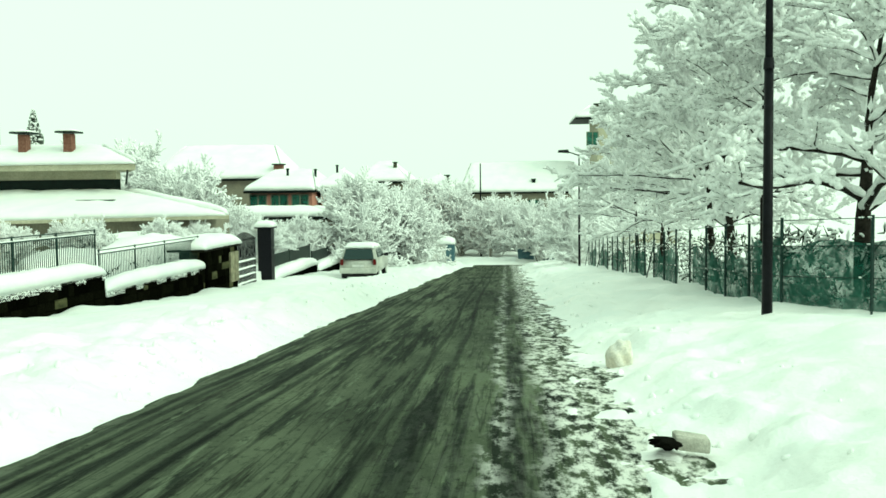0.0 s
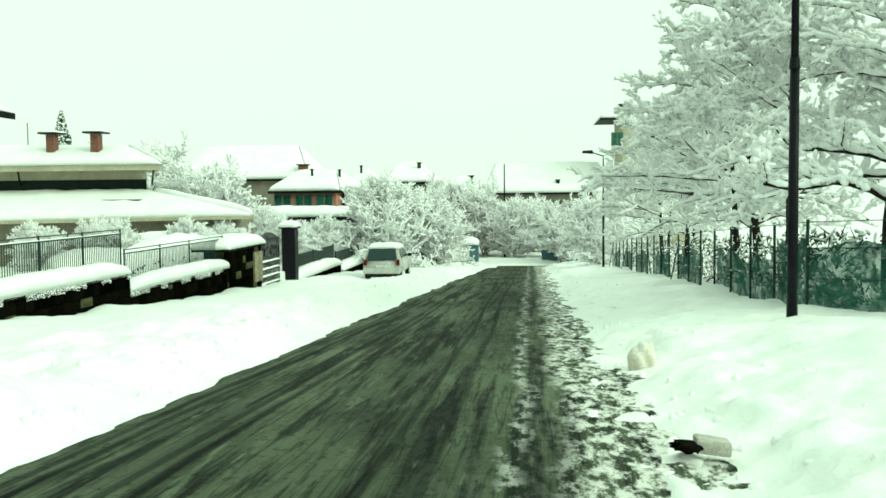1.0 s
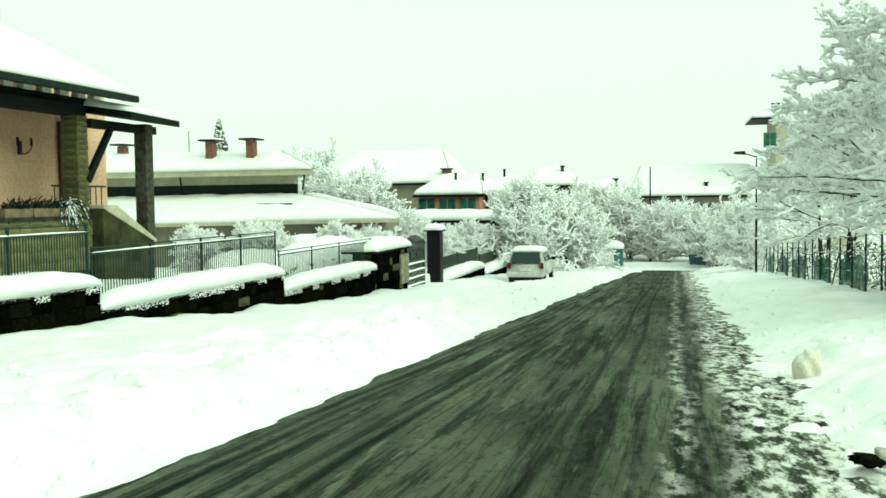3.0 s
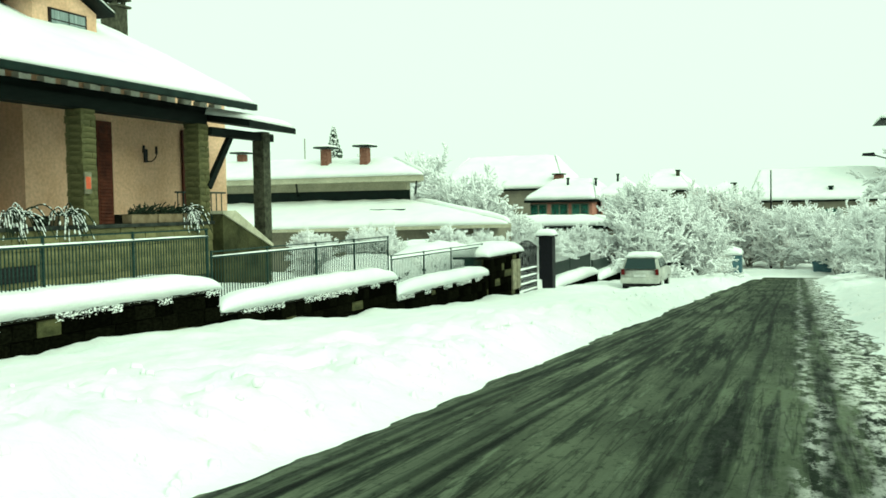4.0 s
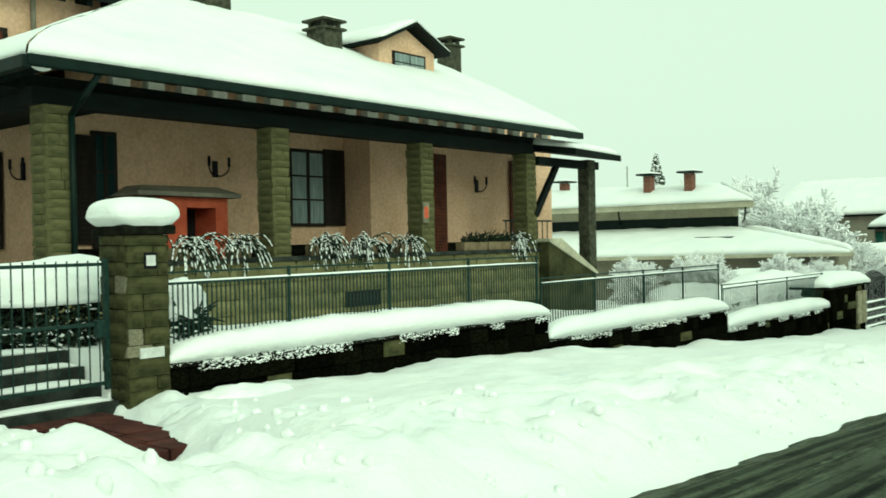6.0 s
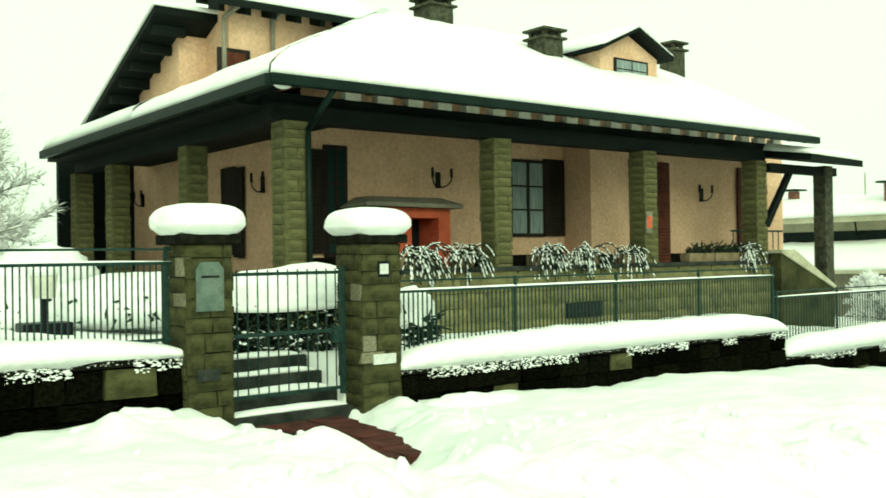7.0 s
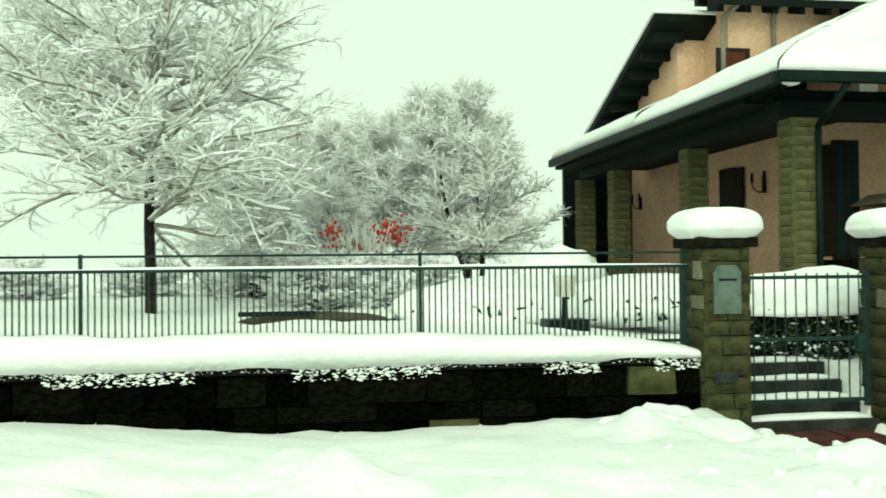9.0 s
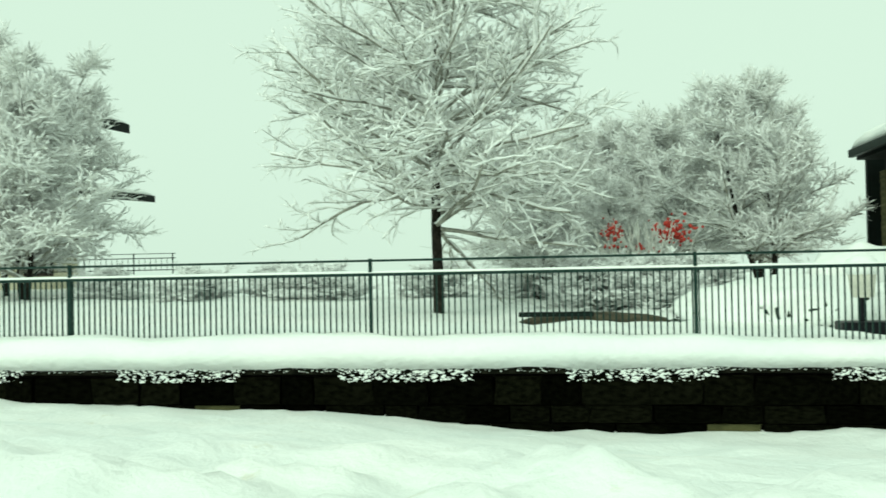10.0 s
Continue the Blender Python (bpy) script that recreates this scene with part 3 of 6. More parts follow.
def cushion(x0, x1, y0, y1, z, h, seed):
    """A cushion of snow: rounded oblong with a flat foot, its sides bulging over the slab below."""
    bm = bmesh.new()
    bmesh.ops.create_icosphere(bm, subdivisions=5, radius=1)
    for v in bm.verts:
        n = v.co.normalized()
        r = (abs(n.x) ** 3.2 + abs(n.y) ** 3.2 + abs(n.z) ** 2.5) ** (-1 / 2.9)
        p = n * r
        zz = max(-0.55, p.z)
        foot = 1 - 0.16 * max(0.0, (-zz - 0.1)) / 0.45
        k = 1 + 0.03 * noise.noise((n.x * 2 + seed, n.y * 2, n.z * 2)) + 0.012 * noise.noise((n.x * 7 + seed, n.y * 7, n.z * 7))
        v.co = Vector(((x0 + x1) / 2 + p.x * foot * k * (x1 - x0) / 2, (y0 + y1) / 2 + p.y * foot * k * (y1 - y0) / 2, z + (zz * k + 0.55) * h / 1.55))
    return bm


def gate_pillar(y0, y1, seed, label):
    t = thing("gate_pillar", label, "pillar", (WX + 0.05, (y0 + y1) / 2, -0.5), "stone gate pillars")
    off = Matrix.Translation((-(WX + 0.05), -(y0 + y1) / 2, 0.5))
    x0, x1 = WX - 0.40, WX + 0.08

    def put(nm, bm, material, lab="", sm=False):
        bm.transform(off)
        return part(nm, bm, material, t, lab, sm)
    put("core", box(x0 + 0.03, x1 - 0.03, y0 + 0.03, y1 - 0.03, -0.8, 1.36), JOINT)
    put("cap", box(x0 - 0.07, x1 + 0.07, y0 - 0.07, y1 + 0.07, 1.36, 1.46, 0.02), CAPSTONE, "dark stone cap slab")
    bm = cushion(x0 - 0.17, x1 + 0.17, y0 - 0.17, y1 + 0.17, 1.45, 0.31, seed)
    put("snow_cap", bm, SNOW, "thick rounded cap of snow", True)
    for o, a, w in (((x1 - 0.03, y0, -0.8), (0, 1, 0), y1 - y0), ((x0, y0 + 0.03, -0.8), (1, 0, 0), x1 - x0), ((x1, y1 - 0.03, -0.8), (-1, 0, 0), x1 - x0)):
        stones(t, STONE, o, a, w, -0.8, 1.36, (0.3, 0.17), 0.08, seed + int(w * 100), pale=0.05)
    for ob in t.children:
        if ob.name.startswith("stone"):
            ob.matrix_basis = off @ ob.matrix_basis
    return t, put, x1


pl, put, fx = gate_pillar(3.74, 4.22, 2, "stone gate pillar with letterbox and thick snow cap")
put("letterbox", hull([(fx + dx, 3.98 + sy * w, z) for dx in (0, 0.035) for sy in (-1, 1) for w, z in ((0.14, 0.72), (0.14, 1.12), (0.09, 1.19))], bevel=0.006), VERDIGRIS, "green metal letterbox set into the stone")
put("letterbox_slot", box(fx + 0.034, fx + 0.042, 3.89, 4.07, 1.04, 1.06), RUBBER)
put("plate", box(fx, fx + 0.03, 3.84, 4.08, 0.06, 0.17, 0.005), STEP)
pr, put, fx = gate_pillar(5.70, 6.2, 7, "stone gate pillar with keypad and thick snow cap")
put("keypad", box(fx, fx + 0.03, 5.9, 6.05, 1.0, 1.17, 0.006), BLACKIRON, "dark intercom box with pale front")
put("keypad_front", box(fx + 0.03, fx + 0.036, 5.92, 6.03, 1.03, 1.14), PLATE)
put("plate", box(fx, fx + 0.03, 5.83, 6.12, 0.06, 0.17, 0.005), PLATE, "small blank white plate")


def garden_gate():
    t = thing("garden_gate", "green iron garden gate with upright bars between pillars", "gate", (WX - 0.2, 4.3, -0.3))
    off = Matrix.Translation((-(WX - 0.2), -4.3, 0.3))
    x = WX - 0.2

    def put(nm, bm, m=IRON, lab=""):
        bm.transform(off)
        return part(nm, bm, m, t, lab)
    for y in (4.29, 5.63):
        put("stile", box(x - 0.025, x + 0.025, y - 0.025, y + 0.025, -0.25, 1.12))
    for z in (-0.2, 0.42, 1.04):
        put("crossbar", box(x - 0.015, x + 0.015, 4.3, 5.62, z, z + 0.035))
    put("lock", box(x - 0.03, x + 0.05, 5.5, 5.6, 0.3, 0.48, 0.008))
    y = 4.4
    while y < 5.58:
        put("bar", rod((x, y, -0.2), (x, y, 1.1), 0.009, sides=6))
        y += 0.115
    return t


garden_gate()
for k in range(4):
    z = -0.36 + 0.155 * k
    x = WX - 0.05 - 0.33 * k
    st = thing("garden_step", "wet stone garden step with a strip of snow", "step", (x, 4.95, z - 0.2), "steps behind the garden gate")
    part("tread", box(-0.34, 0, -0.72, 0.72, 0.0, 0.2, 0.012), STEP, st)
    part("snow_strip", snow_over((-0.3, -0.68, 0.2), (-0.06, -0.68, 0.2), (-0.06, 0.68, 0.2), (-0.3, 0.68, 0.2), 0.05, 6, 20, 3, 0.03, 0, k), SNOW, st, "", True)
pav = thing("garden_path", "red-brown paving slabs trodden free of snow", "path", (-8.0, 4.8, -0.53), kind="structure")
rng = random.Random(4)
for i in range(5):
    for j in range(3):
        part("slab", box(-1.1 + i * 0.42, -0.7 + i * 0.42, -0.6 + j * 0.4 - i * 0.06, -0.22 + j * 0.4 - i * 0.06, 0, 0.1 + rng.uniform(0, 0.012), 0.008), PAVE, pav)


# snow-laden shrubs behind the gate and the railing
def mound(name, label, at, size, seed, material=SNOW, lumps=0.16, category="shrub", group="snow-covered shrubs", skirt=True, bushy=False):
    t = thing(name, label, category, at, group)
    bm = bmesh.new()
    bmesh.ops.create_icosphere(bm, subdivisions=4, radius=1)
    for v in bm.verts:
        n = v.co.normalized()
        k = 1 + lumps * noise.fractal((n.x * 1.8 + seed, n.y * 1.8, n.z * 1.8), 0.8, 2.1, 4)
        v.co = Vector((n.x * size[0] * k, n.y * size[1] * k, max(-0.12 if bushy else -0.75, n.z) * size[2] * k))
    part("snow", bm, material, t, "soft heap of snow", True)
    if skirt:
        rng, leaves, flecks = random.Random(int(seed * 7) + 1), [], []
        for _ in range(1500 if bushy else 150):
            a, h = rng.uniform(0, 2 * math.pi), rng.uniform(-1.7, 0.12) if bushy else rng.uniform(-0.5, 0.25)
            inward = 0.98 * (rng.random() ** 0.3 if bushy else 1)
            p = Vector((math.cos(a) * size[0] * inward, math.sin(a) * size[1] * inward, h * size[2]))
            q = p + Vector([rng.gauss(0, 0.08) for _ in range(3)])
            leaves.append((p, q, 0.026, 0.004))
            if bushy and rng.random() < 0.25 and h < -0.1:
                flecks.append((p + Vector((0.02, 0, 0.02)), Vector((rng.uniform(-1, 1), 1, 0)).normalized(), rng.uniform(0.02, 0.05), rng.uniform(0.010, 0.026)))
        foliage = new("foliage", tubes("foliage", leaves, 4, LEAF))
        foliage.parent = t
        tagged(foliage, "dark evergreen leaves under the snow", kind="stuff")
        if flecks:
            caught = new("snow_flecks", snow_pads("snow_flecks", flecks, SNOW))
            caught.parent = t
            tagged(caught, "flecks of snow on the leaves", kind="stuff")
    return t


mound("snowy_shrub", "evergreen shrub bowed under snow beside the garden path", (-10.9, 5.95, 0.66), (0.55, 1.2, 0.46), 1, bushy=True)
mound("snowy_shrub", "evergreen shrub bowed under snow beside the railing", (-9.85, 6.85, 0.45), (0.3, 0.34, 0.42), 2, bushy=True)
mound("snowy_shrub", "small evergreen under snow by the railing", (-9.85, 6.6, 0.05), (0.25, 0.3, 0.25), 3)
mound("snowy_hedge", "long hedge buried under rounded snow in the garden", (-15.0, 3.1, 0.5), (1.0, 1.7, 0.52), 4)
mound("snowy_hedge", "long hedge buried under rounded snow in the garden", (-14.2, 5.2, 0.6), (0.9, 1.5, 0.45), 5)
mound("snowy_boulder", "domed garden ornament under a cushion of snow", (-17.5, 4.75, 0.75), (0.8, 0.9, 0.75), 8, category="ornament", group="")
mound("snow_heap", "heap of shovelled snow at the gate pillar", (-8.85, 3.15, -0.32), (0.28, 0.5, 0.22), 9, lumps=0.3, category="snow", group="heaps of shovelled snow", skirt=False)
mound("snow_heap", "heap of shovelled snow beside the path", (-8.75, 6.9, -0.5), (0.3, 0.7, 0.2), 10, lumps=0.3, category="snow", group="heaps of shovelled snow", skirt=False)


def garden_lamp():
    t = thing("garden_lamp", "pale garden lantern on a short post capped with snow", "lamp", (-13.0, 3.52, 0.3))
    part("post", rod((0, 0, 0), (0, 0, 0.48), 0.05, 0.04), BLACKIRON, t)
    part("lantern", rod((0, 0, 0.46), (0, 0, 0.82), 0.14, 0.18, 10), LAMPBODY, t, "pale frosted lantern body")
    part("foot", box(-0.2, 0.2, -0.3, 0.3, -0.05, 0.16, 0.02), BLACKIRON, t)
    bm = bmesh.new()
    bmesh.ops.create_icosphere(bm, subdivisions=3, radius=0.21, matrix=Matrix.Translation((0, 0, 0.84)) @ Matrix.Diagonal((1, 1, 0.75, 1)))
    part("snow_cap", bm, SNOW, t, "round cap of snow", True)


garden_lamp()


# ---- the ochre house ----
def house():
    t = thing("house", "ochre house with stone porch columns under a snowy roof", "house", (-17, 15, -0.5))
    off = Matrix.Translation((17, -15, 0.5))

    def put(nm, bm, m, lab="", parent=None, sm=False):
        bm.transform(off)
        return part(nm, bm, m, parent or t, lab, sm)
    # walls
    put("wall", box(-28.3, -17.1, 9.5, 16.75, -0.6, 4.6), OCHRE, "ochre rendered wall")
    put("wall", box(-26.9, -16.2, 16.75, 24.7, -0.6, 4.6), OCHRE, "ochre rendered wall")
    put("plinth", box(-17.1, -17.06, 9.5, 16.7, 0.5, 1.22), MORTAR)
    put("plinth", box(-16.2, -16.16, 16.72, 24.72, 0.5, 1.2), MORTAR)
    put("porch_floor", box(-27, -14.1, 7.5, 20.6, 0.3, 0.6), STEP)
    base = put("porch_base", box(-14.3, -13.98, 7.3, 20.6, -0.7, 0.92), JOINT, "stone base wall of the porch")
    put("porch_base", box(-27, -14, 7.42, 7.7, -0.7, 0.9), MORTAR)
    put("coping", box(-14.4, -13.88, 7.25, 20.6, 0.92, 1.0, 0.01), STEP)
    # basement window
    put("basement_window", box(-13.98, -13.9, 13.6, 14.6, -0.05, 0.25), RUBBER, "dark basement window")
    # beams, rafters, eaves
    put("beam", box(-14.5, -14.1, 7.3, 20.7, 3.42, 3.68), WOOD, "dark timber beam")
    put("beam", box(-25.0, -14.3, 7.5, 7.9, 3.42, 3.68), WOOD, "dark timber beam")
    y = 7.2
    while y < 21.2:
        xe = max(-17.0, -13.5 - max(0.1, y - 6.9))
        ze = 3.80 + (-13.3 - xe) * 0.46
        put("rafter", hull([(-13.3, y, 3.80), (-13.3, y + 0.12, 3.80), (-13.3, y, 3.94), (-13.3, y + 0.12, 3.94), (xe, y, ze), (xe, y + 0.12, ze), (xe, y, ze + 0.14), (xe, y + 0.12, ze + 0.14)]), WOOD)
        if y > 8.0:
            # added near-white block: the bright patch between two rafters, put into its colour
            put("eave_patch", box(-14.46, -14.27, y + 0.24, y + 0.56, 3.885, 4.02, 0.01), LIGHTPATCH, "pale block standing in for a light patch between the rafters")
        y += 0.66
    x = -14.2
    while x > -24.9:
        ye = min(8.7, 6.75 - 13.2 - x)
        ze = 3.7 + (ye - 6.95) * 0.4
        put("rafter", hull([(x, 6.95, 3.7), (x - 0.12, 6.95, 3.7), (x, 6.95, 3.82), (x - 0.12, 6.95, 3.82), (x, ye, ze), (x - 0.12, ye, ze), (x, ye, ze + 0.12), (x - 0.12, ye, ze + 0.12)]), WOOD)
        x -= 0.7
    put("wall_plate", box(-14.5, -14.3, 7.3, 21.3, 3.66, 3.89), WOOD, "dark timber wall plate above the beam")
    put("soffit", box(-25.2, -14.5, 6.9, 9.6, 3.69, 3.86), WOOD, "dark boarded porch soffit")
    put("porch_ceiling", hull([(-13.3, 7.2, 3.86), (-13.3, 21.2, 3.86), (-17.1, 11.2, 5.5), (-17.1, 21.2, 5.5), (-13.3, 7.2, 3.89), (-13.3, 21.2, 3.89), (-17.1, 11.2, 5.56), (-17.1, 21.2, 5.56)]), PALEBOARD, "pale boards between the rafters")
    # roof planes: front slope, left slope
    for pts in ([(-13.2, 6.8, 3.92), (-13.2, 21.4, 3.90), (-19.6, 21.9, 6.93), (-19.6, 13.2, 6.93)], [(-13.2, 6.8, 3.92), (-19.6, 6.8, 3.92), (-19.6, 13.2, 6.93)], [(-19.0, 6.8, 3.92), (-25.0, 6.8, 3.92), (-25.0, 8.8, 4.86), (-19.0, 8.8, 4.86)]):
        put("roof", hull([Vector(p) for p in pts] + [Vector(p) - Vector((0, 0, 0.08)) for p in pts]), WOOD, "tiled roof under deep snow")
    put("gutter", box(-13.22, -13.08, 6.75, 21.45, 3.79, 3.95, 0.02), GUTTER, "dark green gutter")
    put("gutter", box(-25.05, -13.1, 6.66, 6.8, 3.74, 3.93, 0.02), GUTTER, "dark green gutter")
    # snow on the roofs
    put("roof_snow", snow_over((-13.12, 6.75, 3.925), (-13.12, 21.5, 3.925), (-19.7, 22.0, 7.02), (-19.7, 13.25, 7.02), 0.26, 70, 24, 16, 0.05, 0.015, 3, "3"), SNOW, "deep smooth snow on the roof", sm=True)
    put("roof_snow", snow_over((-19.5, 6.72, 3.925), (-13.12, 6.72, 3.925), (-19.5, 13.2, 6.98), (-19.6, 13.2, 6.98), 0.26, 30, 30, 16, 0.05, 0.015, 3, "13"), SNOW, "deep smooth snow on the roof", sm=True)
    put("roof_snow", snow_over((-25.1, 6.72, 3.925), (-18.85, 6.72, 3.925), (-18.85, 8.9, 4.92), (-25.1, 8.9, 4.92), 0.26, 30, 12, 16, 0.05, 0.015, 3, "1"), SNOW, "deep smooth snow on the roof", sm=True)
    put("hip_snow", rod((-13.62, 7.22, 4.05), (-19.65, 13.25, 7.02), 0.235, 0.235, 24), SNOW, sm=True)
    # columns
    col = []
    for x0, y0 in ((-14.45, 7.44), (-14.45, 11.84), (-14.45, 16.08), (-14.45, 20.18), (-18.45, 7.5), (-22.75, 7.5), (-25.4, 7.5)):
        c = put("column", box(x0 + 0.03, x0 + 0.41, y0 + 0.03, y0 + 0.41, -0.4, 3.42), JOINT, "squared stone column")
        col.append((c, x0, y0))
    put("end_screen", box(-26.6, -26.4, 7.5, 9.5, 0.3, 3.9), WOOD, "dark boarded end of the porch")
    # upper storey: a lower wing whose roof falls to the back, and the taller front part
    put("upper_wall", hull([(x, y, z) for y in (8.65, 9.5) for x, z in ((-26.2, 4.4), (-21.1, 4.4), (-21.1, 6.32), (-26.2, 4.4))] + [(-26.2, y, 4.45) for y in (8.65, 9.5)]), OCHRE, "ochre wall of the upper wing")
    wing = [(-20.45, 7.85, 6.72), (-25.6, 7.85, 4.62), (-25.6, 20, 4.62), (-20.45, 9.3, 6.72)]
    put("gable_roof", slab(*wing, 0.17), WOOD, "overhanging timber eaves")
    put("gable_snow", snow_over((-20.4, 7.8, 6.73), (-20.4, 9.35, 6.73), (-25.7, 20, 4.63), (-25.7, 7.8, 4.63), 0.19, 20, 20, 12, 0.03, 0.01, 2), SNOW, "snow on the wing roof", sm=True)
    for k in range(7):
        f = (k + 0.4) / 7
        px, pz = -20.6 - 4.9 * f, 6.5 - 2.0 * f
        put("purlin", box(px - 0.09, px + 0.09, 7.95, 8.7, pz - 0.2, pz), WOOD)
    put("upper_wall", box(-22.4, -19.9, 9.3, 14.4, 4.6, 6.95), OCHRE, "ochre upper wall")
    ue = [(-19.25, 8.75, 6.78), (-19.25, 13.4, 6.78), (-23, 13.4, 8.5), (-23, 8.75, 8.5)]
    put("upper_roof", slab(*ue, 0.17), WOOD, "dark overhanging eaves")
    put("upper_snow", snow_over(*ue, 0.22, 16, 16, 12, 0.03, 0.01, 4), SNOW, sm=True)
    for k in range(7):
        yy = 8.85 + k * 0.62
        put("rafter_tail", hull([(x, y, z) for y in (yy, yy + 0.13) for x, z in ((-19.4, 6.5), (-19.4, 6.66), (-19.95, 6.66), (-19.95, 6.88))]), WOOD)
    for k in range(3):
        px = -20.4 - 0.9 * k
        put("purlin", box(px - 0.09, px + 0.09, 8.8, 9.35, 6.9 + 0.4 * k, 7.1 + 0.4 * k), WOOD)
    for y0, z0, z1 in ((9.16, 5.0, 6.5), (10.34, 5.5, 6.6)):
        put("downpipe", rod((-19.84, y0, z0), (-19.84, y0, z1), 0.055), TAUPE)
        put("downpipe_bend", rod((-19.84, y0, z1), (-19.35, y0 + 0.12, z1 + 0.16), 0.055), TAUPE)
    aw = put("attic_window", box(-19.92, -19.84, 9.02, 9.78, 5.2, 5.84), SHUTTER, "small shuttered attic window")
    put("shutter_leaf", box(-19.845, -19.82, 9.12, 9.66, 5.26, 5.75, 0.006), DOORWOOD, "", aw)
    # dormer
    d = put("dormer", hull([(x, y, z) for x in (-16.3, -19) for y, z in ((17.25, 5.0), (19.35, 5.0), (19.35, 6.12), (18.28, 6.6), (17.25, 6.12))]), OCHRE, "ochre roof dormer")
    for s in (-1, 1):
        a, b = (18.28, 6.76), (18.28 + s * 1.32, 6.17)
        put("dormer_roof", hull([(x, y, z + q) for x in (-15.95, -19) for y, z in (a, b) for q in (0, -0.1)]), WOOD, "", d)
        put("dormer_snow", snow_over((-15.9, a[0], a[1]), (-19, a[0], a[1]), (-19, b[0], b[1]), (-15.9, b[0], b[1]), 0.13, 10, 10, 10, 0.02, 0.01, s), SNOW, "", d, True)
    put("window_frame", box(-16.3, -16.25, 17.72, 18.95, 5.47, 6.0), SHUTTER, "", d)
    for k in range(2):
        for j in range(2):
            put("pane", box(-16.25, -16.235, 17.78 + k * 0.57, 18.31 + k * 0.57, 5.52 + j * 0.23, 5.72 + j * 0.23), CURTAIN, "", d)
    # chimneys
    for x, y, z, w, top in ((-17.3, 16.08, 5.5, 0.62, 6.42), (-17.6, 21.35, 5.7, 0.5, 6.82), (-19.5, 14.3, 6.3, 0.72, 7.42)):
        c = put("chimney", box(x - w / 2, x + w / 2, y, y + w, z, top, 0.015), CHIMSTONE, "stone chimney with slatted cap")
        for k in range(2):
            put("cap_slab", box(x - w / 2 - 0.08, x + w / 2 + 0.08, y - 0.08, y + w + 0.08, top + k * 0.2, top + 0.06 + k * 0.2, 0.01), CHIMSTONE, "", c)
        for dx in (-1, 1):
            for dy in (0.08, w - 0.08):
                put("cap_post", box(x + dx * (w / 2 - 0.08) - 0.05, x + dx * (w / 2 - 0.08) + 0.05, y + dy - 0.05, y + dy + 0.05, top + 0.06, top + 0.2), CHIMSTONE, "", c)
        put("chimney_snow", snow_over((x - w / 2, y, top + 0.26), (x + w / 2, y, top + 0.26), (x + w / 2, y + w, top + 0.26), (x - w / 2, y + w, top + 0.26), 0.1, 6, 6, 3, 0.02), SNOW, "", c, True)

    # doors, windows, shutters
    def window(px, y0, y1, z0, z1, curtain=True):
        w = put("window", box(px - 0.05, px + 0.06, y0 - 0.08, y1 + 0.08, z0 - 0.08, z1 + 0.08), SHUTTER, "dark timber window with white curtains")
        put("curtain", box(px + 0.061, px + 0.065, y0, y1, z0, z1), CURTAIN if curtain else RUBBER, "", w)
        put("pane", box(px + 0.066, px + 0.07, y0, y1, z0, z1), GLASS, "", w) if not curtain else None
        put("mullion", box(px + 0.06, px + 0.09, (y0 + y1) / 2 - 0.04, (y0 + y1) / 2 + 0.04, z0, z1), SHUTTER, "", w)
        for k in (1, 2):
            z = z0 + (z1 - z0) * k / 3
            put("glazing_bar", box(px + 0.06, px + 0.085, y0, y1, z - 0.02, z + 0.02), SHUTTER, "", w)
        return w

    def shutter(px, y0, y1, z0, z1, m=SHUTTER):
        s = put("shutter", box(px, px + 0.05, y0, y1, z0, z1, 0.008), m, "folded-back dark shutter")
        z = z0 + 0.1
        while z < z1 - 0.1:
            put("slat", hull([(px + 0.05, y0 + 0.07, z), (px + 0.05, y1 - 0.07, z), (px + 0.065, y0 + 0.07, z + 0.01), (px + 0.065, y1 - 0.07, z + 0.01), (px + 0.05, y0 + 0.07, z + 0.06), (px + 0.05, y1 - 0.07, z + 0.06)]), m, "", s)
            z += 0.085
    window(-17.1, 15.02, 15.98, 1.72, 3.38)
    shutter(-17.06, 16.02, 16.7, 1.66, 3.5)
    shutter(-17.06, 9.58, 9.98, 1.3, 3.38)
    window(-17.1, 10.06, 10.44, 1.3, 3.4, False)
    shutter(-16.16, 19.0, 19.55, 0.7, 3.5, DOORWOOD)
    put("door", box(-16.2, -16.12, 18.1, 19.0, 0.6, 3.4), SHUTTER, "dark front door")
    shutter(-16.16, 22.45, 23.1, 1.3, 3.5, DOORWOOD)
    # side wall openings (facing the garden)
    for x0, x1 in ((-20.7, -20.05), (-27.9, -27.2)):
        s = put("side_window", box(x0, x1, 9.43, 9.5, 1.3, 3.26), SHUTTER, "shuttered window on the side wall")
        put("shutter", box(x1 + 0.02, x1 + 0.48, 9.4, 9.46, 1.25, 3.22, 0.006), SHUTTER, "", s)
    # wall lanterns
    for p, q in (((-17.08, 12.87, 2.95), (1, 0)), ((-16.18, 20.92, 2.8), (1, 0)), ((-18.7, 9.48, 2.85), (0, -1)), ((-25.66, 9.48, 2.9), (0, -1))):
        p, q = Vector(p), Vector((*q, 0))
        r = q.cross(Vector((0, 0, 1)))
        s = put("wall_lantern", box(p.x - 0.03, p.x + 0.03, p.y - 0.06, p.y + 0.06, p.z - 0.25, p.z + 0.1, 0.01), BLACKIRON, "wrought iron twin wall lantern")
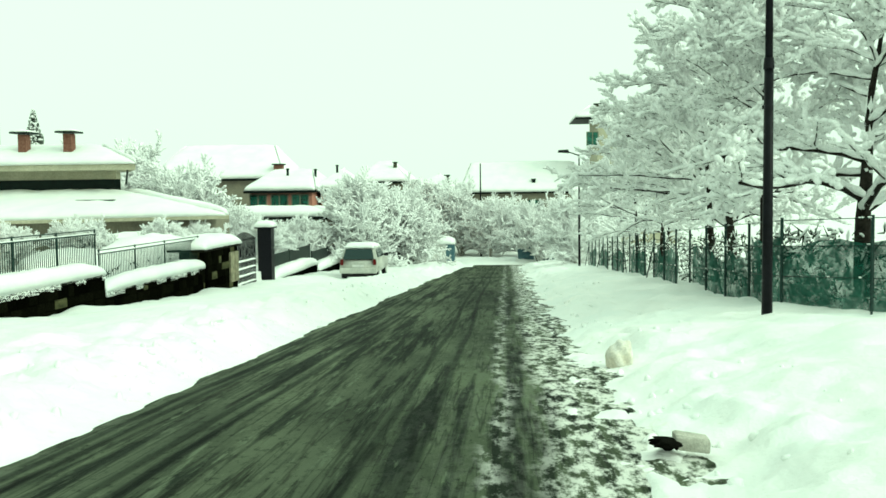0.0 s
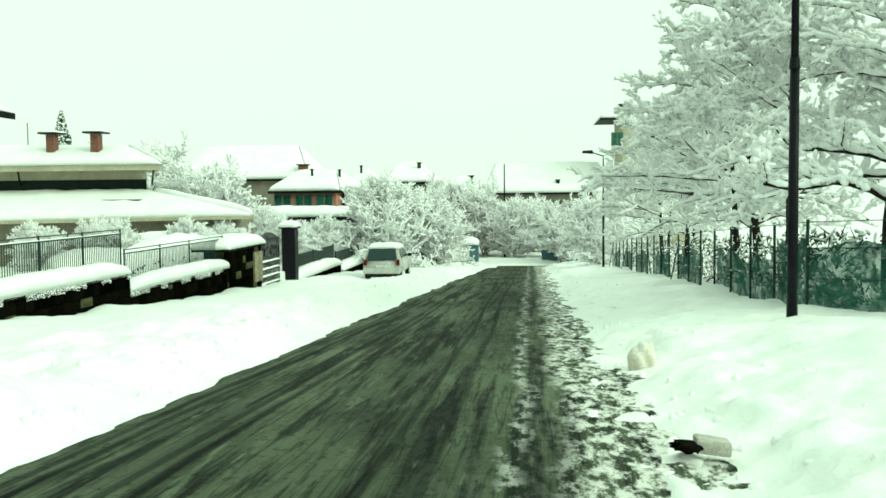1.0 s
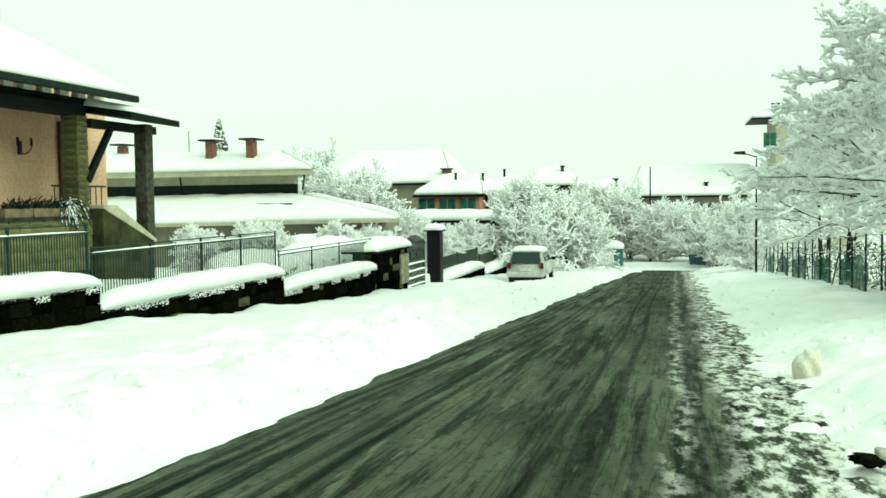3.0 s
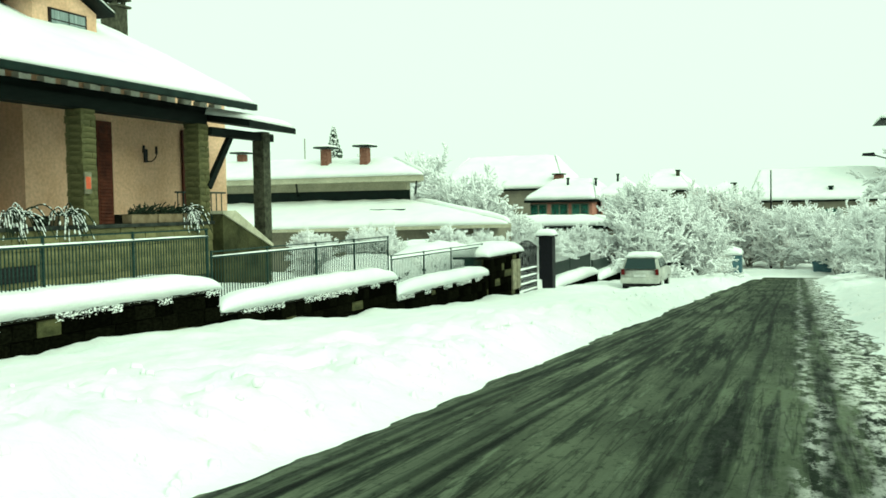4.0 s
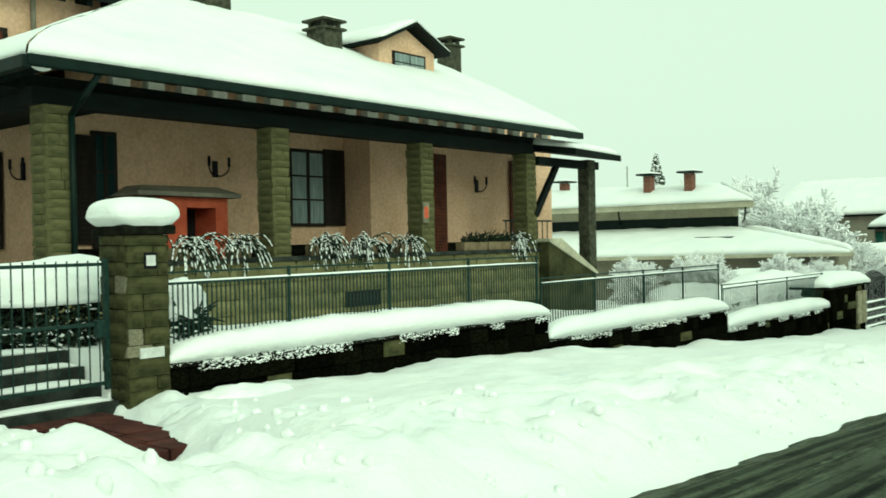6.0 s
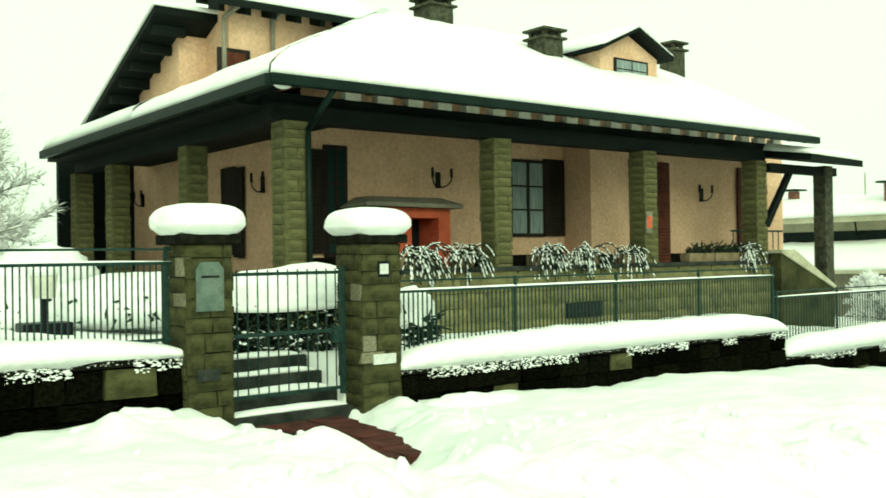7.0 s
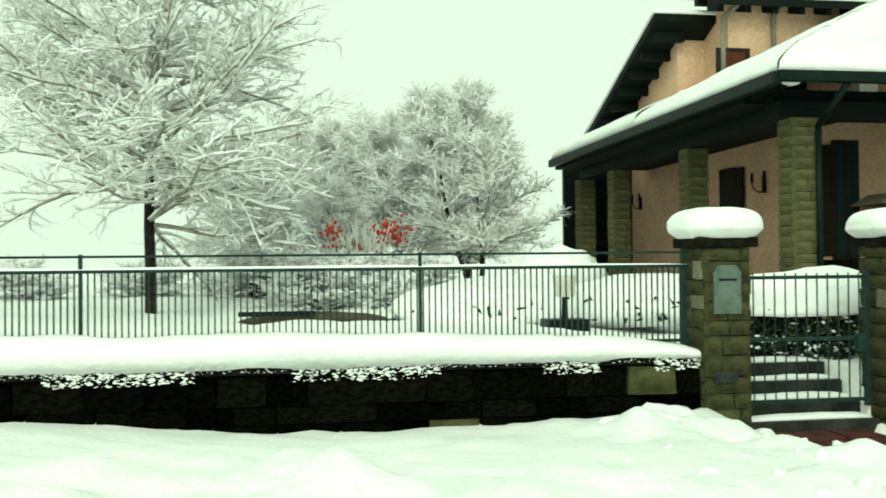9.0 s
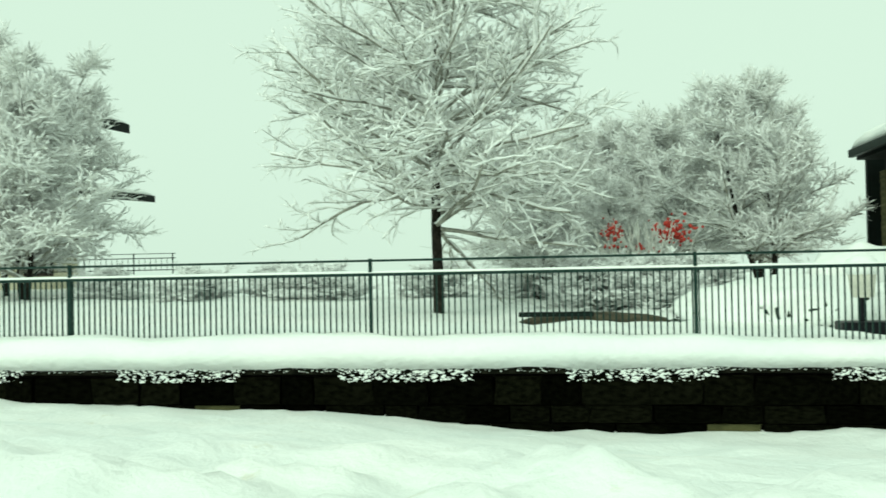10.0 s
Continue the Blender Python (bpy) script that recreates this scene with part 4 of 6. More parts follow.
        for k in (-1, 1):
            prev = p + q * 0.02 - Vector((0, 0, 0.2))
            for a in range(1, 7):
                ang = a / 6 * math.pi / 2
                nxt = p + q * (0.05 + 0.1 * math.sin(ang)) + r * k * 0.26 * math.sin(ang) + Vector((0, 0, -0.24 + 0.22 * (1 - math.cos(ang))))
                put("arm", rod(prev, nxt, 0.016, sides=5), BLACKIRON, "", s)
                prev = nxt
            put("candle_tube", rod(prev, prev + Vector((0, 0, 0.2)), 0.035, 0.03, 8), BLACKIRON, "", s)
    # outdoor hearth
    h = put("hearth", box(-17.05, -16.2, 10.9, 11.5, 0.6, 2.2), RED, "red rendered outdoor hearth with grey hood")
    put("hearth_side", box(-17.05, -16.2, 12.2, 12.5, 0.6, 2.2), RED, "", h)
    put("hearth_lintel", box(-17.05, -16.2, 11.5, 12.2, 2.0, 2.2), RED, "", h)
    put("hearth_sill", box(-17.05, -16.15, 11.5, 12.2, 0.6, 1.25), RED, "", h)
    put("hearth_back", box(-17.05, -16.9, 11.5, 12.2, 1.25, 2.0), RUBBER, "", h)
    put("hearth_hood", hull([(x, y, z) for x, y, z in [(-17.05, 10.3, 2.22), (-16.0, 10.3, 2.22), (-16.0, 12.7, 2.2), (-17.05, 12.75, 2.2), (-17.05, 10.7, 2.44), (-16.5, 10.7, 2.44), (-16.5, 12.5, 2.44), (-17.05, 12.5, 2.44), (-16.0, 10.3, 2.3), (-16.0, 12.7, 2.28)]]), TAUPE, "grey slab hood", h)
    put("porch_downpipe", rod((-13.93, 7.84, 0.9), (-13.93, 7.84, 3.3), 0.05), GUTTER, "dark green downpipe", sm=True)
    put("porch_downpipe", rod((-13.93, 7.84, 3.28), (-13.15, 7.84, 3.78), 0.05), GUTTER, "dark green downpipe", sm=True)
    # notice on the column
    put("notice", box(-13.97, -13.94, 16.05, 16.25, 1.65, 2.1), PALESTONE, "small pale notice on the column")
    put("notice_print", box(-13.94, -13.935, 16.08, 16.22, 1.75, 2.0), RED)
    # lower canopy over the side stair
    can = [(-13.0, 20.9, 3.52), (-13.0, 23.25, 3.46), (-16.2, 23.25, 4.0), (-16.2, 20.9, 4.0)]
    cp = put("canopy", slab(*can, 0.16), WOOD, "lower timber canopy under snow")
    put("canopy_snow", snow_over(*can, 0.2, 12, 12, 8, 0.03, 0.01, 2), SNOW, "", cp, True)
    put("canopy_post", box(-14.2, -13.85, 22.95, 23.32, 0.2, 3.4, 0.02), CHIMSTONE, "dark stone post", cp)
    put("canopy_beam", box(-14.15, -13.9, 20.6, 23.6, 3.15, 3.36), WOOD, "", cp)
    put("brace", hull([(-14.1, 20.5, 1.9), (-14.1, 20.65, 1.8), (-13.98, 20.5, 1.9), (-13.98, 20.65, 1.8), (-14.1, 21.5, 3.15), (-14.1, 21.7, 3.15), (-13.98, 21.5, 3.15), (-13.98, 21.7, 3.15)]), WOOD, "", cp)
    put("gable_finial", hull([(-14.0, 21.4, 4.35), (-14.6, 21.4, 4.35), (-14.0, 21.8, 4.3), (-14.3, 21.2, 4.5)]), WOOD)
    # stair flank wall, rail and steps
    st = put("stair_wall", hull([(x, y, z) for x in (-13.95, -13.65) for y, z in ((20.6, -0.8), (20.6, 1.18), (21.1, 1.18), (22.9, 0.25), (22.9, -0.8))]), STONE, "stone flank wall of the stair")
    put("stair_coping", hull([(x, y, z) for x in (-13.98, -13.6) for y, z in ((20.55, 1.18), (21.1, 1.18), (22.95, 0.24), (20.55, 1.25), (21.12, 1.25), (22.95, 0.32))]), CREAM, "", st)
    for k in range(7):
        put("step", box(-15.4, -13.95, 21.2 + 0.28 * k, 21.48 + 0.28 * k, -0.6, 0.9 - 0.16 * k), STEP, "", st)
    for k in range(9):
        put("baluster", rod((-15.2, 20.9 + k * 0.25, 0.9), (-15.2, 20.9 + k * 0.25, 1.75), 0.015, sides=6), IRON, "", st)
    put("handrail", rod((-15.2, 20.8, 1.75), (-15.2, 23.1, 1.75), 0.025, sides=6), IRON, "", st)
    return t, col, base, off


HOUSE, COLUMNS, PORCH_BASE, HOUSE_OFF = house()
for i, (c, x0, y0) in enumerate(COLUMNS):
    zlo, zhi = (0.0 if i < 4 else 0.6), 3.42
    for k, (o, a, w) in enumerate((((x0 + 0.41, y0, zlo), (0, 1, 0), 0.44), ((x0, y0 + 0.03, zlo), (1, 0, 0), 0.44))):
        before = set(c.children)
        stones(c, COLUMNSTONE, o, a, w, zlo, zhi, (0.4, 0.15), 0.05, 40 + i * 5 + k)
        for ob in set(c.children) - before:
            ob.matrix_basis = HOUSE_OFF @ ob.matrix_basis
before = set(PORCH_BASE.children)
stones(PORCH_BASE, PORCHSTONE, (-13.98, 7.3, -0.3), (0, 1, 0), 13.3, -0.3, 0.92, (0.5, 0.24), 0.06, 77)
for ob in set(PORCH_BASE.children) - before:
    ob.matrix_basis = HOUSE_OFF @ ob.matrix_basis


def planter(y, w, seed, bare=False):
    """Clay trough with a plant: arching frosted leaves that hang over its rim, or a low dark evergreen."""
    label = "clay planter with low dark evergreen leaves" if bare else "clay planter with frosted leaves trailing over its rim"
    t = thing("planter", label, "planter", (-14.12, y, 1.0), "planters on the porch wall")
    part("trough", hull([(x * 0.9 if z < 0.1 else x, yy, z) for x in (-0.14, 0.14) for yy in (-w, w) for z in (0, 0.2)], bevel=0.01), TERRACOTTA, t)
    rng, leaf, rime = random.Random(seed), [], []
    for k in range(int((210 if bare else 190) * w)):
        p = Vector((rng.uniform(-0.1, 0.14), rng.uniform(-w, w) * 0.75, 0.19))
        d = Vector((rng.uniform(-0.2, 0.9), rng.uniform(-0.7, 0.7), rng.uniform(0.4, 1.2))) * (rng.uniform(0.14, 0.26) if bare else rng.uniform(0.14, 0.28))
        for s in range(5 if bare else 11):
            q = p + d * 0.27
            d.z -= 0.03 if bare else 0.058
            d *= 0.97
            leaf.append((p, q, 0.016, 0.011))
            if not bare and rng.random() < 0.55:
                rime.append((p.lerp(q, 0.5) + Vector((0.01, 0, 0.014)), (q - p).normalized(), (q - p).length * 0.5, rng.uniform(0.012, 0.02)))
            p = q
    foliage = new("foliage", tubes("foliage", leaf, 4, LEAF))
    foliage.parent = t
    tagged(foliage, "dark trailing leaves", kind="stuff")
    if rime:
        frost = new("snow_dusting", snow_pads("snow_dusting", rime, SNOW))
        frost.parent = t
        tagged(frost, kind="stuff")


for k, (y, w, bare) in enumerate(((10.05, 0.42, False), (11.1, 0.2, False), (13.2, 0.36, False), (14.3, 0.34, False), (15.55, 0.18, False), (18.0, 0.45, True), (19.0, 0.5, True), (19.75, 0.25, False))):
    planter(y, w, k, bare)


# ---- trees ----
def make_tree(name, label, seed, height, fork, limbs, reach, droop, trunk_r, shape, snow=1.0, twig_len=0.5, subs=7, twigs=5, rise=0.35, top_bare=0.0, category="tree", group="", trunks=1, bark=BARK, twig_bark=BARK, puff=(0.022, 0.055), tip_snow=0.8, tip_r=0.006, spread=(0.75, 1.15), bough_bark=None, taper=1.0):
    """Trunk with tapering limbs, side branches and twigs; snow pads lie on the branches. shape(h) gives the limb length share at height share h."""
    rng = random.Random(seed)
    trunk, branch, twig, pads = [], [], [], []

    def rv(s):
        return Vector((rng.gauss(0, s), rng.gauss(0, s), rng.gauss(0, s)))

    def pad(p, q, r, share):
        if rng.random() < share * snow:
            d = q - p
            ln = d.length
            if ln > 1e-4:
                rad = min(r, 0.05 + 0.3 * r) + rng.uniform(*puff)
                pads.append(((p + q) / 2 + Vector((0, 0, max(rad * 0.55, r * 0.6))), d / ln, ln * rng.uniform(0.45, 0.8), rad))

    def run(p, d, length, r, level, n):
        for k in range(n):
            step = length / n
            sag = droop * (0.6 + level * 0.4) * (k / n)
            d = (d + rv(0.13 + 0.05 * level) + Vector((0, 0, -sag * 0.35 + rise * 0.10))).normalized()
            q = p + d * step
            r1 = r * (1 - 0.75 / n * (1 if level else 0.9))
            (branch if level < 2 else twig).append((p, q, r, r1))
            pad(p, q, r, (0.75, 0.9, tip_snow)[level])
            if level < 2:
                m = subs if level == 0 else twigs
                for _ in range(max(1, round(m / n + rng.uniform(-0.4, 0.4)))):
                    if k == 0 and level == 0:
                        continue
                    out = d.cross(Vector((0, 0, 1))) * rng.choice((-1, 1)) * rng.uniform(0.5, 1.1) + d * rng.uniform(0.5, 1.0) + Vector((0, 0, rng.uniform(-0.25, 0.65))) + rv(0.2)
                    ln = (length * rng.uniform(0.3, 0.5) if level == 0 else twig_len * rng.uniform(0.6, 1.3)) * (1 - 0.35 * k / n)
                    run(p.lerp(q, rng.random()), out.normalized(), ln, max(r1 * 0.5, tip_r), level + 1, 4 if level == 0 else 3)
            p, r = q, r1
    for tk in range(trunks):
        lean = rv(0.02) if trunks == 1 else Vector((rng.uniform(-0.35, 0.35), rng.uniform(-0.35, 0.35), 0))
        p, d, r = Vector((0, 0, -0.5)) + lean * 0.3, (Vector((0, 0, 1)) + lean).normalized(), trunk_r
        n = 14
        for k in range(n):
            q = p + d * ((height + 0.5) / n)
            r1 = trunk_r * (1 - 0.92 * (k + 1) / n) ** taper
            trunk.append((p, q, r * (1.3 if k == 0 else 1), r1))
            hshare = (q.z - fork) / (height - fork)
            if hshare > 0:
                for _ in range(max(1, round(limbs / trunks / n * (1.25 - 0.4 * hshare)))):
                    az = rng.uniform(0, 2 * math.pi)
                    tilt = rise + 0.55 * hshare + rng.uniform(-0.15, 0.2)
                    ln = reach * shape(hshare) * rng.uniform(*spread)
                    run(p.lerp(q, rng.random()), Vector((math.cos(az), math.sin(az), tilt)).normalized(), ln, max(r1 * 0.55, 0.018), 0, 6)
            pad(p, q, r * 0.4, 0.2)
            d = (d + rv(0.05)).normalized()
            p, r = q, r1
    t = thing(name, label, category, (0, 0, 0), group)
    for nm, me in (("trunk", tubes("trunk", trunk, 9, bark)), ("bough_frame", tubes("bough_frame", branch, 5, bough_bark or bark)), ("crown", tubes("crown", twig, 3, twig_bark)), ("snow_load", snow_pads("snow_load", pads, FROST))):
        new(nm, me).parent = t
    return t


def dome(h):
    return math.sqrt(max(0.05, 1 - (h * 0.95) ** 2))


def cone(h):
    return max(0.12, 1 - 0.8 * h)


def oval(h):
    return max(0.15, 1 - 0.75 * h ** 1.7) * (0.8 + 0.2 * min(1.0, h * 6))


def put_tree(t, x, y, z, turn=0, size=1.0):
    t.matrix_basis = pose(x, y, z, 0, 0, turn) @ Matrix.Scale(size, 4)
    return t


def again(t, x, y, z, turn, size=1.0, label=""):
    c = copy_thing(t, pose(x, y, z, 0, 0, turn))
    c.scale = (size, size, size)
    return tagged(c, label)


# street-side trees behind the netting fence
oak = put_tree(make_tree("street_tree", "spreading bare tree with every branch laden with snow", 4, 6.6, 1.9, 34, 3.1, 0.7, 0.2, dome, 1.3, 0.42, 9, 7, 0.28, group="snow-laden trees behind the fence", taper=1.7, puff=(0.032, 0.075)), 5.75, 15.6, -0.7, 40)
lime = put_tree(make_tree("street_tree", "drooping bare tree bowed under thick snow", 9, 6.2, 2.2, 38, 2.8, 0.6, 0.12, dome, 1.3, 0.42, 9, 7, 0.25, group="snow-laden trees behind the fence", taper=1.5, puff=(0.03, 0.07)), 4.9, 18.6, -0.85, 0)
again(lime, 4.9, 22.5, -1.05, 100, 1.0)
again(oak, 6.2, 26.5, -1.3, 200, 0.95)
again(lime, 4.9, 30.5, -1.6, 230, 0.85)
again(lime, 8.6, 14.8, -0.6, 170, 1.05)
again(lime, 5.2, 37.0, -2.0, 300, 0.8)
again(lime, 4.7, 34.0, -1.75, 60, 0.92)
again(oak, 7.5, 45.0, -2.4, 20, 0.9)

# garden trees beside the ochre house
cedar = put_tree(make_tree("garden_tree", "tall layered tree with frosted horizontal branches", 21, 9.6, 1.9, 150, 3.3, 0.26, 0.11, oval, 1.0, 0.44, 12, 12, 0.12, group="frosted garden trees", twig_bark=FROSTTWIG, tip_snow=0.28, tip_r=0.007, spread=(0.8, 1.1), bough_bark=TWIG, puff=(0.010, 0.026)), -17.0, -2.48, 0.2, 70)
fruit = put_tree(make_tree("garden_tree", "bushy frosted tree with upswept fine twigs", 33, 5.4, 0.7, 76, 2.7, 0.3, 0.09, cone, 0.95, 0.5, 11, 15, 0.35, group="frosted garden trees", trunks=2, twig_bark=FROSTTWIG, spread=(0.85, 1.05), bough_bark=TWIG, tip_snow=0.34, tip_r=0.007, puff=(0.012, 0.03)), -26.0, 4.9, 0.6, 0)
for k, (x, y, s) in enumerate(((-31.0, 1.2, 0.95), (-29.0, -0.8, 0.8), (-34.0, 3.4, 1.0), (-24.8, -15.2, 1.1), (-28.0, -17.6, 1.3), (-36.0, 6.5, 1.1), (-28.5, 2.7, 0.92), (-27.5, -0.6, 0.8), (-23.8, 1.2, 0.5), (-23.0, -1.0, 0.55))):
    again(fruit, x, y, 0.5, 57 * k, s)
again(cedar, -27.5, -19.4, 0.4, 200, 1.1)
again(cedar, -24.6, -15.9, 0.3, 130, 0.85)

# shrubs and small trees at the end of the street
bush = put_tree(make_tree("snowy_bush", "dense frosted bush with fine pale twigs", 55, 3.9, 0.4, 66, 2.4, 0.4, 0.07, dome, 1.25, 0.5, 8, 7, 0.5, group="frosted bushes down the street", trunks=3, bark=TWIG, twig_bark=FROSTTWIG, puff=(0.03, 0.07)), -7.6, 52, -3.0, 0, 1.12)
for k, (x, y, s) in enumerate(((-10.6, 50.5, 0.62), (-5.2, 55, 1.0), (-3.6, 80, 1.3), (-1.2, 76, 1.0), (1.2, 78, 0.95), (3.6, 75, 1.0), (-7.4, 79, 1.35), (-8.6, 60, 1.15), (5.5, 60, 1.0), (-3.4, 79, 1.2), (0.2, 84, 1.0), (-20.5, 58, 1.35), (-22.6, 60, 1.5), (-17.8, 52, 0.85), (7.5, 70, 1.2), (3.8, 52, 0.8), (2.6, 70, 0.8), (-21.8, 57, 1.75), (-18.6, 56, 1.45), (-16.2, 55, 0.9), (-13.9, 53, 0.72), (-12.2, 52, 0.66), (-15.4, 53.5, 0.7))):
    again(bush, x, y, max(-0.058 * y, -4.0) + 0.1 - (0.6 if x < -12 else 0), 47 * k, s)
for k, (x, y, s) in enumerate(((-12.2, 33.5, 0.42), (-13.6, 31, 0.4), (-15.5, 33, 0.42), (-17, 31.5, 0.35), (-11.8, 36.5, 0.4), (-18.5, 34, 0.4), (-13.0, 40, 0.45), (-20, 30, 0.45), (-11.0, 42, 0.45))):
    again(bush, x, y, float(garden_z(y)) - 0.1, 71 * k, s, "low frosted garden bush with fine pale twigs")

for k, (x, y) in enumerate(((-24, -10.2), (-25.5, -8.0), (-23.8, -6.0), (-25.5, -3.8), (-24.2, -1.6), (-22.6, 0.6), (-25, -12.5), (-20.6, 2.4), (-19.6, 1.0), (-18.6, 0.2), (-18.2, 1.6), (-24.6, -7.0), (-23.5, -0.2))):
    low = again(bush, x, y, 0.12, 83 * k, 1, "low frosted garden bush with fine pale twigs")
    low.scale = (0.48, 0.48, 0.27)


def berry_shrub():
    t = thing("berry_shrub", "snowy shrub with clusters of red berries", "shrub", (-21.0, 1.35, 0.5))
    rng, tw, be = random.Random(3), [], bmesh.new()
    for k in range(46):
        p, d = Vector((rng.uniform(-0.3, 0.3), rng.uniform(-0.8, 0.9), 0)), Vector((rng.gauss(0, 0.25), rng.gauss(0, 0.3), 1)).normalized()
        for s in range(5):
            q = p + d * 0.33
            tw.append((p, q, 0.016, 0.010))
            d = (d + Vector((rng.gauss(0, 0.15), rng.gauss(0, 0.15), 0))).normalized()
            p = q
    for cy, cz, sy, n in ((-0.62, 1.36, 0.2, 60), (0.62, 1.40, 0.34, 130), (-0.05, 1.0, 0.3, 18)):
        for _ in range(n):
            bmesh.ops.create_icosphere(be, subdivisions=1, radius=rng.uniform(0.02, 0.045), matrix=Matrix.Translation((rng.gauss(0, 0.2), cy + rng.gauss(0, sy * 0.6), cz + rng.gauss(0, 0.13))))
    new("stem_frame", tubes("stem_frame", tw, 4, FROSTTWIG)).parent = t
    tagged(part("fruit_load", be, BERRY, t, "clusters of red berries", True), kind="stuff")


berry_shrub()
bed = thing("flower_bed", "bare brown soil bed edged by a dark board", "garden bed", (-15.0, 0.2, 0.36))
bm = bmesh.new()
bmesh.ops.create_icosphere(bm, subdivisions=3, radius=1)
for v in bm.verts:
    v.co = Vector((v.co.x * 0.5, v.co.y * 1.15, max(-0.1, v.co.z) * 0.16 + 0.02 * noise.noise(v.co * 4)))
part("soil", bm, SOIL, bed, "", True)
part("board", box(0.42, 0.5, -1.1, 0.0, 0.12, 0.19, 0.01), WOOD, bed)


# ---- street furniture on the right ----
def street_lamp(x, y, z, h, r, arm):
    t = thing("street_lamp", "tall dark steel street lamp standing in the snow", "street lamp", (x, y, z), "street lamps")
    part("pole", rod((0, 0, -0.4), (0, 0, h * 0.45), r, r * 0.82, 14), BLACKIRON, t, "", True)
    part("upper_pole", rod((0, 0, h * 0.45), (0, 0, h), r * 0.72, r * 0.5, 12), BLACKIRON, t, "", True)
    part("collar", rod((0, 0, h * 0.44), (0, 0, h * 0.46), r * 1.0, r * 0.85, 14), BLACKIRON, t)
    if arm < 0.4:
        return
    part("arm", rod((0, 0, h - 0.05), (-arm, 0, h + 0.12), r * 0.45, sides=8), BLACKIRON, t)
    part("lamp_head", hull([(-arm + a, b, h + c) for a, b, c in ((-0.5, -0.09, 0.1), (-0.5, 0.09, 0.1), (0.05, -0.12, 0.06), (0.05, 0.12, 0.06), (-0.45, 0, 0.22), (0, 0, 0.24))], bevel=0.01), BLACKIRON, t)


street_lamp(3.34, 12.36, -0.25, 7.0, 0.07, 0.9)
street_lamp(3.45, 45, -2.3, 5.35, 0.06, 0.5)
street_lamp(-2.05, 78, -4.0, 7.7, 0.10, 0.3)


def screen_fence():
    t = thing("netting_fence", "green netting fence on thin steel posts with snow", "fence", (4.1, 14, -0.7))
    off = Matrix.Translation((-4.1, -14, 0.7))
    pts = [(9.0, 11.2), (7.0, 12.2), (5.0, 13.3), (4.1, 14.4)] + [(4.05, 14.4 + 1.7 * k) for k in range(1, 20)]
    rng = random.Random(8)

    def put(nm, bm, m, lab="", sm=False):
        bm.transform(off)
        return part(nm, bm, m, t, lab, sm)

    def gz(y):
        return -0.058 * y + 0.40
    for k, (x, y) in enumerate(pts):
        z = gz(y)
        put("post", rod((x, y, z - 0.3), (x, y, z + 1.32), 0.024, sides=7), IRON, "thin green steel post")
        if k % 4 == 2:
            put("stay", rod((x, y, z + 1.0), (x + rng.uniform(-0.4, 0.2), y - 0.7, z), 0.018, sides=6), IRON, "slanting stay")
    for k, ((ax, ay), (bx, by)) in enumerate(zip(pts, pts[1:])):
        za, zb = gz(ay), gz(by)
        if k < 5 or k % 3 != 1:
            n = 8
            bm = bmesh.new()
            rows = []
            for i in range(n + 1):
                u = i / n
                px, py = ax + (bx - ax) * u + 0.04, ay + (by - ay) * u
                zz = za + (zb - za) * u
                top = (0.95 if k < 4 else 0.75) + 0.35 * noise.noise((px * 2, py * 2, 3))
                rows.append([bm.verts.new((px + 0.05 * noise.noise((px * 3, py * 3, h * 2)), py, zz - 0.15 + (top + 0.15) * h)) for h in (0, 0.33, 0.66, 1)])
            for r0, r1 in zip(rows, rows[1:]):
                for j in range(3):
                    bm.faces.new((r0[j], r1[j], r1[j + 1], r0[j + 1]))
            bmesh.ops.solidify(bm, geom=list(bm.faces), thickness=0.012)
            put("netting", bm, NETTING, "sagging green privacy netting", True)
        for h in (0.45, 0.9, 1.28):
            put("wire", rod((ax, ay, za + h), (bx, by, zb + h), 0.006, sides=4), IRON)
        bm = bmesh.new()
        for _ in range(12 if k < 12 else 6):
            u, h = rng.random(), rng.choice((0.44, 0.9, 1.27, 1.27))
            bmesh.ops.create_icosphere(bm, subdivisions=1, radius=rng.uniform(0.010, 0.026), matrix=Matrix.Translation((ax + (bx - ax) * u - 0.02, ay + (by - ay) * u, za + (zb - za) * u + h + 0.02)) @ Matrix.Diagonal((0.8, rng.uniform(1, 3), 0.7, 1)))
        tagged(put("caught_snow", bm, SNOW, "clots of snow caught on the wires", True), kind="stuff")


screen_fence()


